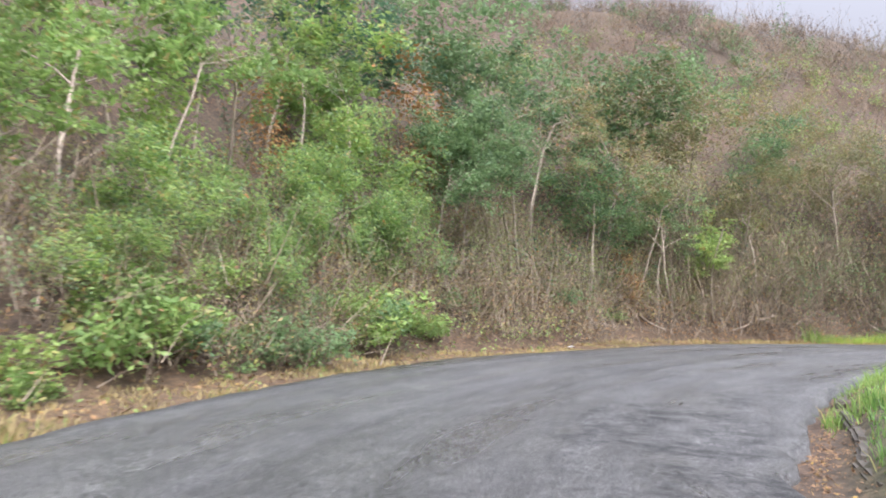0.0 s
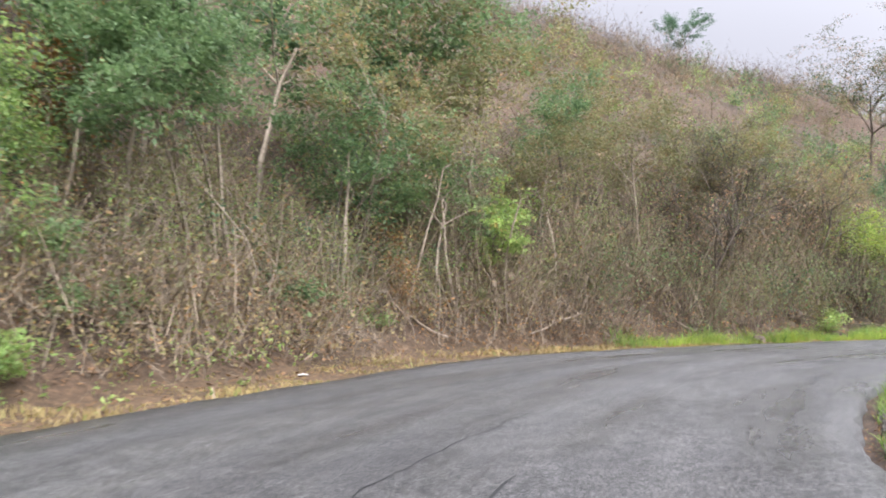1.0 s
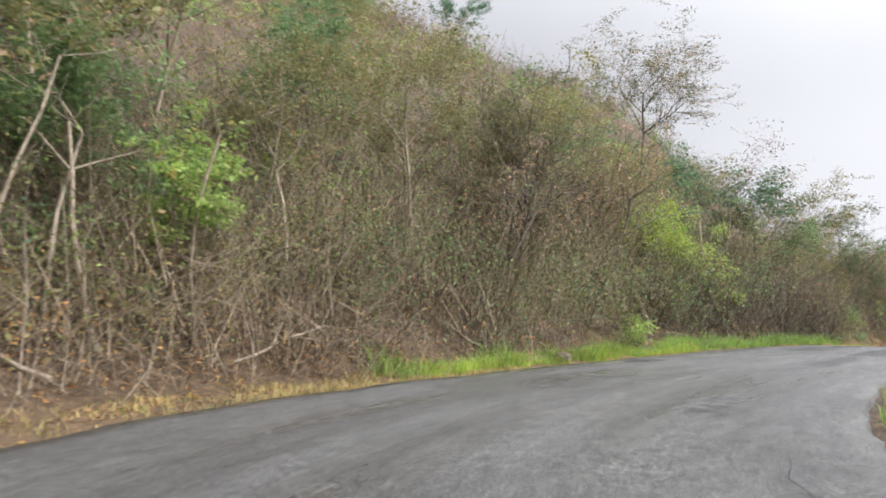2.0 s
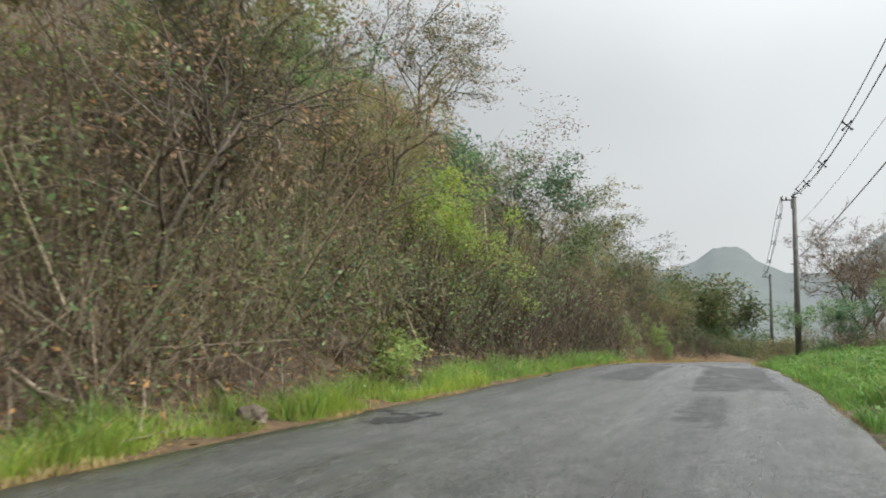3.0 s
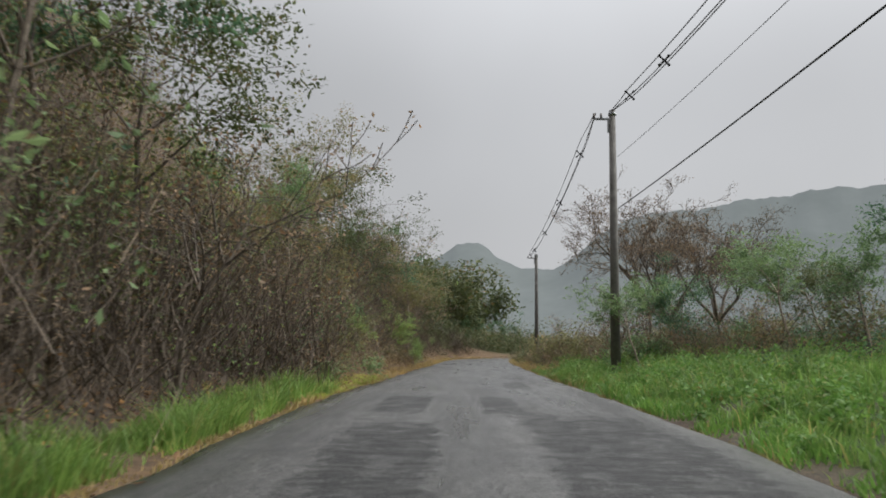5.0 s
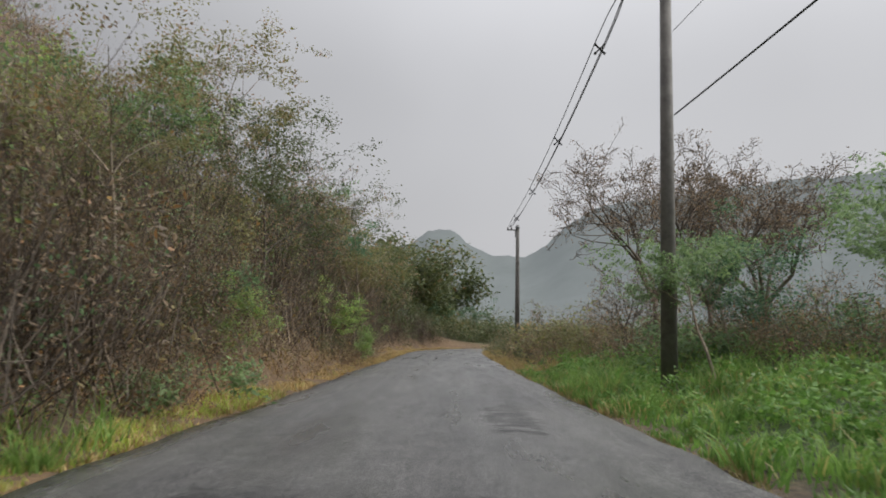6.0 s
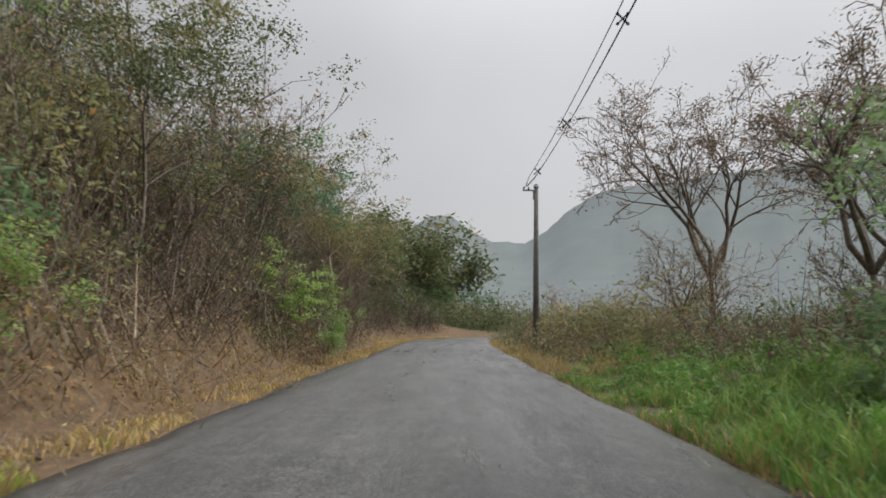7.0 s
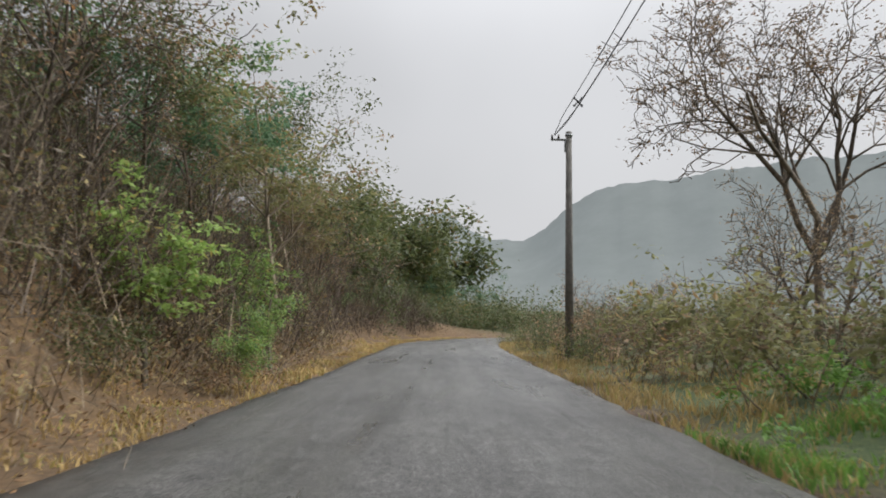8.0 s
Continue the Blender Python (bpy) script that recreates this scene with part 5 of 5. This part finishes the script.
def build_pole(x, y, top, heading):
    """A tapered pole with a short steel side bracket, insulators and a head clamp."""
    base = ground_at(x, y) - 0.3
    root = new("utility_pole")
    root.matrix_basis = pose(x, y, base, 0, 0, heading)
    tagged(root, "weathered grey utility pole with a short steel bracket", "utility pole", "pole line")
    h = top - base
    part("shaft", tapered(0.17, 0.105, h, 16), POLE, root, smooth=True)
    part("bracket", box(0.62, 0.07, 0.07, (-0.36, 0, h - 0.30)), STEEL, root, "steel side bracket")
    part("brace", box(0.05, 0.05, 0.50, (-0.14, 0, h - 0.52)), STEEL, root)
    for dx in (-0.62, -0.38):
        bm = tapered(0.045, 0.03, 0.16, 10)
        bmesh.ops.translate(bm, verts=bm.verts, vec=(dx, 0, h - 0.27))
        part("insulator", bm, INSULATOR, root, smooth=True)
    bm = tapered(0.135, 0.135, 0.10, 16)
    bmesh.ops.translate(bm, verts=bm.verts, vec=(0, 0, h - 0.18))
    part("collar", bm, STEEL, root, smooth=True)
    return root


def sag(a, b, drop, n=28):
    a, b = np.array(a, float), np.array(b, float)
    t = np.linspace(0, 1, n)[:, None]
    p = a + (b - a) * t
    p[:, 2] -= (4 * drop * t * (1 - t))[:, 0]
    return p


def cable(root, pts, radius):
    d = pts[-1] - pts[0]
    side = np.array([-d[1], d[0], 0]) / math.hypot(d[0], d[1])
    ring = [side * math.cos(a) + np.array([0, 0, math.sin(a)]) for a in np.arange(6) * math.pi / 3]
    v = np.array([p + r * radius for p in pts for r in ring])
    f = [(i * 6 + j, i * 6 + (j + 1) % 6, i * 6 + 6 + (j + 1) % 6, i * 6 + 6 + j) for i in range(len(pts) - 1) for j in range(6)]
    part_mesh("cable", mesh_from("cable", v, f, CABLE, True), root)


def spacer(root, p, along):
    """An X-shaped spacer that holds three cables apart."""
    bm = bmesh.new()
    for ang in (45, 135):
        m = Matrix.Translation(p) @ Matrix.Rotation(along, 4, 'Z') @ Matrix.Rotation(radians(ang), 4, 'X') @ Matrix.Diagonal((0.04, 0.035, 0.38, 1))
        bmesh.ops.create_cube(bm, size=1, matrix=m)
    for ang in range(45, 360, 90):
        c = Matrix.Rotation(along, 4, 'Z') @ Vector((0, math.sin(radians(ang)) * 0.165, math.cos(radians(ang)) * 0.165))
        bmesh.ops.create_icosphere(bm, subdivisions=1, radius=0.045, matrix=Matrix.Translation(Vector(p) + c))
    part("spacer", bm, CABLE, root)


P0, P1, P2 = (17.3, 17.8, 8.0), (54.4, 27.78, 8.03), (84.3, 35.55, 5.7)
build_pole(*P1[:2], P1[2], -72)
build_pole(*P2[:2], P2[2], -72)
build_pole(*P0[:2], P0[2], -72)


def span(a, b, drop, spacers, low=True):
    root = tagged(new("power_line"), "sagging bundle of three power cables with spacers", "power line", "pole line")
    d = np.array(b) - np.array(a)
    along = math.atan2(d[1], d[0])
    side = np.array([-math.sin(along), math.cos(along), 0])
    bundle = sag(a, b, drop)
    taper = np.clip(np.minimum(np.linspace(0, 1, len(bundle)), np.linspace(1, 0, len(bundle))) * 12, 0.15, 1)[:, None]
    for s, u in ((0.14, 0.11), (-0.14, 0.11), (0.0, -0.13)):
        cable(root, bundle + (side * s + np.array([0, 0, u - 0.05])) * taper, 0.014)
    for t in spacers:
        p = np.array(a) + d * t - np.array([0, 0, 4 * drop * t * (1 - t) + 0.05])
        spacer(root, tuple(p), along)
    return root


span(P0, P1, 0.95, (0.12, 0.32, 0.52, 0.68, 0.83, 0.93))
span((P1[0] - 0.15, P1[1] + 0.55, P1[2] - 0.1), (P2[0] - 0.1, P2[1] + 0.5, P2[2] - 0.1), 0.55, (0.12, 0.35, 0.6, 0.85))
for drop_top, lift, drop, radius, label in ((1.6, 0.95, 0.45, 0.007, "thin overhead wire between the poles"), (3.35, 0.70, 0.25, 0.016, "thick black telephone cable between the poles")):
    wire = tagged(new("telephone_line"), label, "cable", "pole line")
    cable(wire, sag((P0[0], P0[1] - 0.15, P0[2] - drop_top * lift), (P1[0], P1[1] - 0.15, P1[2] - drop_top), drop), radius)


# ---- kerb, stones, scraps ----
def lump(seed, size, squash=(1, 1, 1), subdiv=2):
    rng = np.random.default_rng(seed)
    bm = bmesh.new()
    bmesh.ops.create_icosphere(bm, subdivisions=subdiv, radius=size)
    off = rng.uniform(0, 50, 3)
    for v in bm.verts:
        q = Vector(v.co) * (1.7 / size) + Vector(off)
        v.co *= 1 + 0.35 * noise.noise(q) + 0.12 * noise.noise(q * 3)
        v.co = Vector((v.co.x * squash[0], v.co.y * squash[1], v.co.z * squash[2]))
    return bm


def build_stone(x, y, size, seed, label, lift=0.0, squash=(1.2, 0.9, 0.7), mat=ROCK):
    bm = lump(seed, size, squash, 3)
    me = bpy.data.meshes.new("boulder")
    bm.to_mesh(me)
    bm.free()
    me.materials.append(mat)
    ob = new("boulder" if size > 0.2 else "stone", me)
    ob.matrix_basis = pose(x, y, ground_at(x, y) + size * 0.25 + lift, 0, 0, seed * 37)
    return tagged(ob, label, "rock")


build_stone(18.9, 27.3, 0.22, 1, "brown boulder lying in the verge grass")
build_stone(22.6, 29.7, 0.36, 2, "large tawny rock face in the bank", -0.08, (1.1, 0.8, 1.0))

for i, (x, out, s) in enumerate(((2.0, 0.35, 0.11), (2.6, 0.3, 0.09), (3.3, 0.4, 0.13), (3.9, 0.25, 0.08), (4.3, 0.45, 0.12), (5.0, 0.3, 0.1), (5.6, 0.4, 0.12), (6.6, 0.3, 0.1))):
    px, py = by_road(x, out, -1)
    build_stone(px, py, s * 0.55, 20 + i, "broken stone at the crumbled road edge")


def build_kerb():
    """Old concrete kerb pieces, worn round and half sunk in the soil, at the inside of the bend."""
    r = random.Random(5)
    root = tagged(new("kerb"), "broken old concrete kerb along the inner road edge", "kerb", kind="structure")
    shapes = []
    for s in range(4):
        bm = box(0.96, 0.17, 0.26, (0, 0, 0), 0.035)
        bmesh.ops.subdivide_edges(bm, edges=[e for e in bm.edges if e.calc_length() > 0.5], cuts=4)
        off = Vector((s * 9.0, 3.0, 1.0))
        for v in bm.verts:
            v.co += Vector((0.02, 0.035, 0.045)) * noise.noise(v.co * 4 + off) + Vector((0, 0.012, 0.02)) * noise.noise(v.co * 15 + off)
        me = bpy.data.meshes.new("kerb_stone")
        bm.to_mesh(me)
        bm.free()
        me.materials.append(CONCRETE)
        shapes.append(me)
    inside = np.flatnonzero((ROAD[:, 0] > -2.0) & (ROAD[:, 0] < 7.5))
    out = ROAD[inside, 2] + 0.24 + 0.34 * (1 - smooth(0.3, 2.2, ROAD[inside, 0]))
    line = ROAD[inside, :2] - LEFT[inside] * out[:, None]
    run = np.concatenate([[0], np.cumsum(np.linalg.norm(np.diff(line, axis=0), axis=1))])
    for s in np.arange(0.5, run[-1] - 0.6, 1.0):
        if r.random() < 0.12:
            continue
        a, p, b = [np.array([np.interp(s + d, run, line[:, c]) for c in (0, 1)]) for d in (-0.5, 0, 0.5)]
        ob = part_mesh("kerb_stone", shapes[r.randrange(4)], root)
        ob.matrix_basis = pose(p[0], p[1], -0.125 - r.random() * 0.04, r.gauss(0, 4), r.gauss(0, 1.6), math.degrees(math.atan2(b[1] - a[1], b[0] - a[0])) + r.gauss(0, 2.5))


build_kerb()


def build_scrap(x, y, seed):
    """A crumpled scrap of paper."""
    rng = np.random.default_rng(seed)
    bm = bmesh.new()
    bmesh.ops.create_grid(bm, x_segments=6, y_segments=5, size=0.07)
    for v in bm.verts:
        v.co += Vector(rng.normal(0, 0.012, 3)) + Vector((0, 0, 0.03))
    bmesh.ops.solidify(bm, geom=bm.faces[:], thickness=0.002)
    me = bpy.data.meshes.new("litter")
    bm.to_mesh(me)
    bm.free()
    me.materials.append(PAPER)
    ob = new("paper_scrap", me)
    ob.matrix_basis = pose(x, y, ground_at(x, y), 0, 0, 40)
    tagged(ob, "crumpled white paper scrap on the dry verge", "litter")


build_scrap(3.6, 20.4, 1)

# deadwood on the bank
def build_branch(x, y, length, turn, seed):
    rng = np.random.default_rng(seed)
    out, tips = [], []
    grow(rng, (0, 0, 0.12), (1, 0, 0.12), length, 0.035, 0, 3, out, tips, 0.16, 0.0, (1, 3), 0.6, 0.4)
    v, f = tubes(out, 5)
    ob = new("fallen_branch", mesh_from("fallen_branch", v, f, BARK_PALE, True))
    ob.matrix_basis = pose(x, y, ground_at(x, y), 0, rng.uniform(-15, -3), turn)
    tagged(ob, "pale dead branch lying on the bank", "branch", "fallen branches")


for i, (x, y, n, a) in enumerate(((7.6, 24.9, 2.2, 150), (10.4, 26.2, 1.8, 10), (4.2, 22.4, 1.6, 60), (1.4, 20.4, 1.8, 200), (19.2, 28.2, 2.6, 70), (17.0, 27.9, 2.0, 120), (27.5, 30.0, 1.8, 200), (-2.0, 17.0, 1.6, 90), (13.0, 27.2, 2.0, 40))):
    build_branch(x, y, n, a, 60 + i)

# patches and cracks in the asphalt
for i, (x, y, a, b) in enumerate(((20.1, 26.1, 1.6, 1.1),)):
    build_patch(road, x, y, a, b, 80 + i)
for i, c in enumerate(((1.4, 9.8, 5.6, 15.6, 0.022), (3.2, 11.6, 4.2, 12.9, 0.03), (10.5, 16.8, 12.4, 18.2, 0.018))):
    build_crack(road, *c, 90 + i)
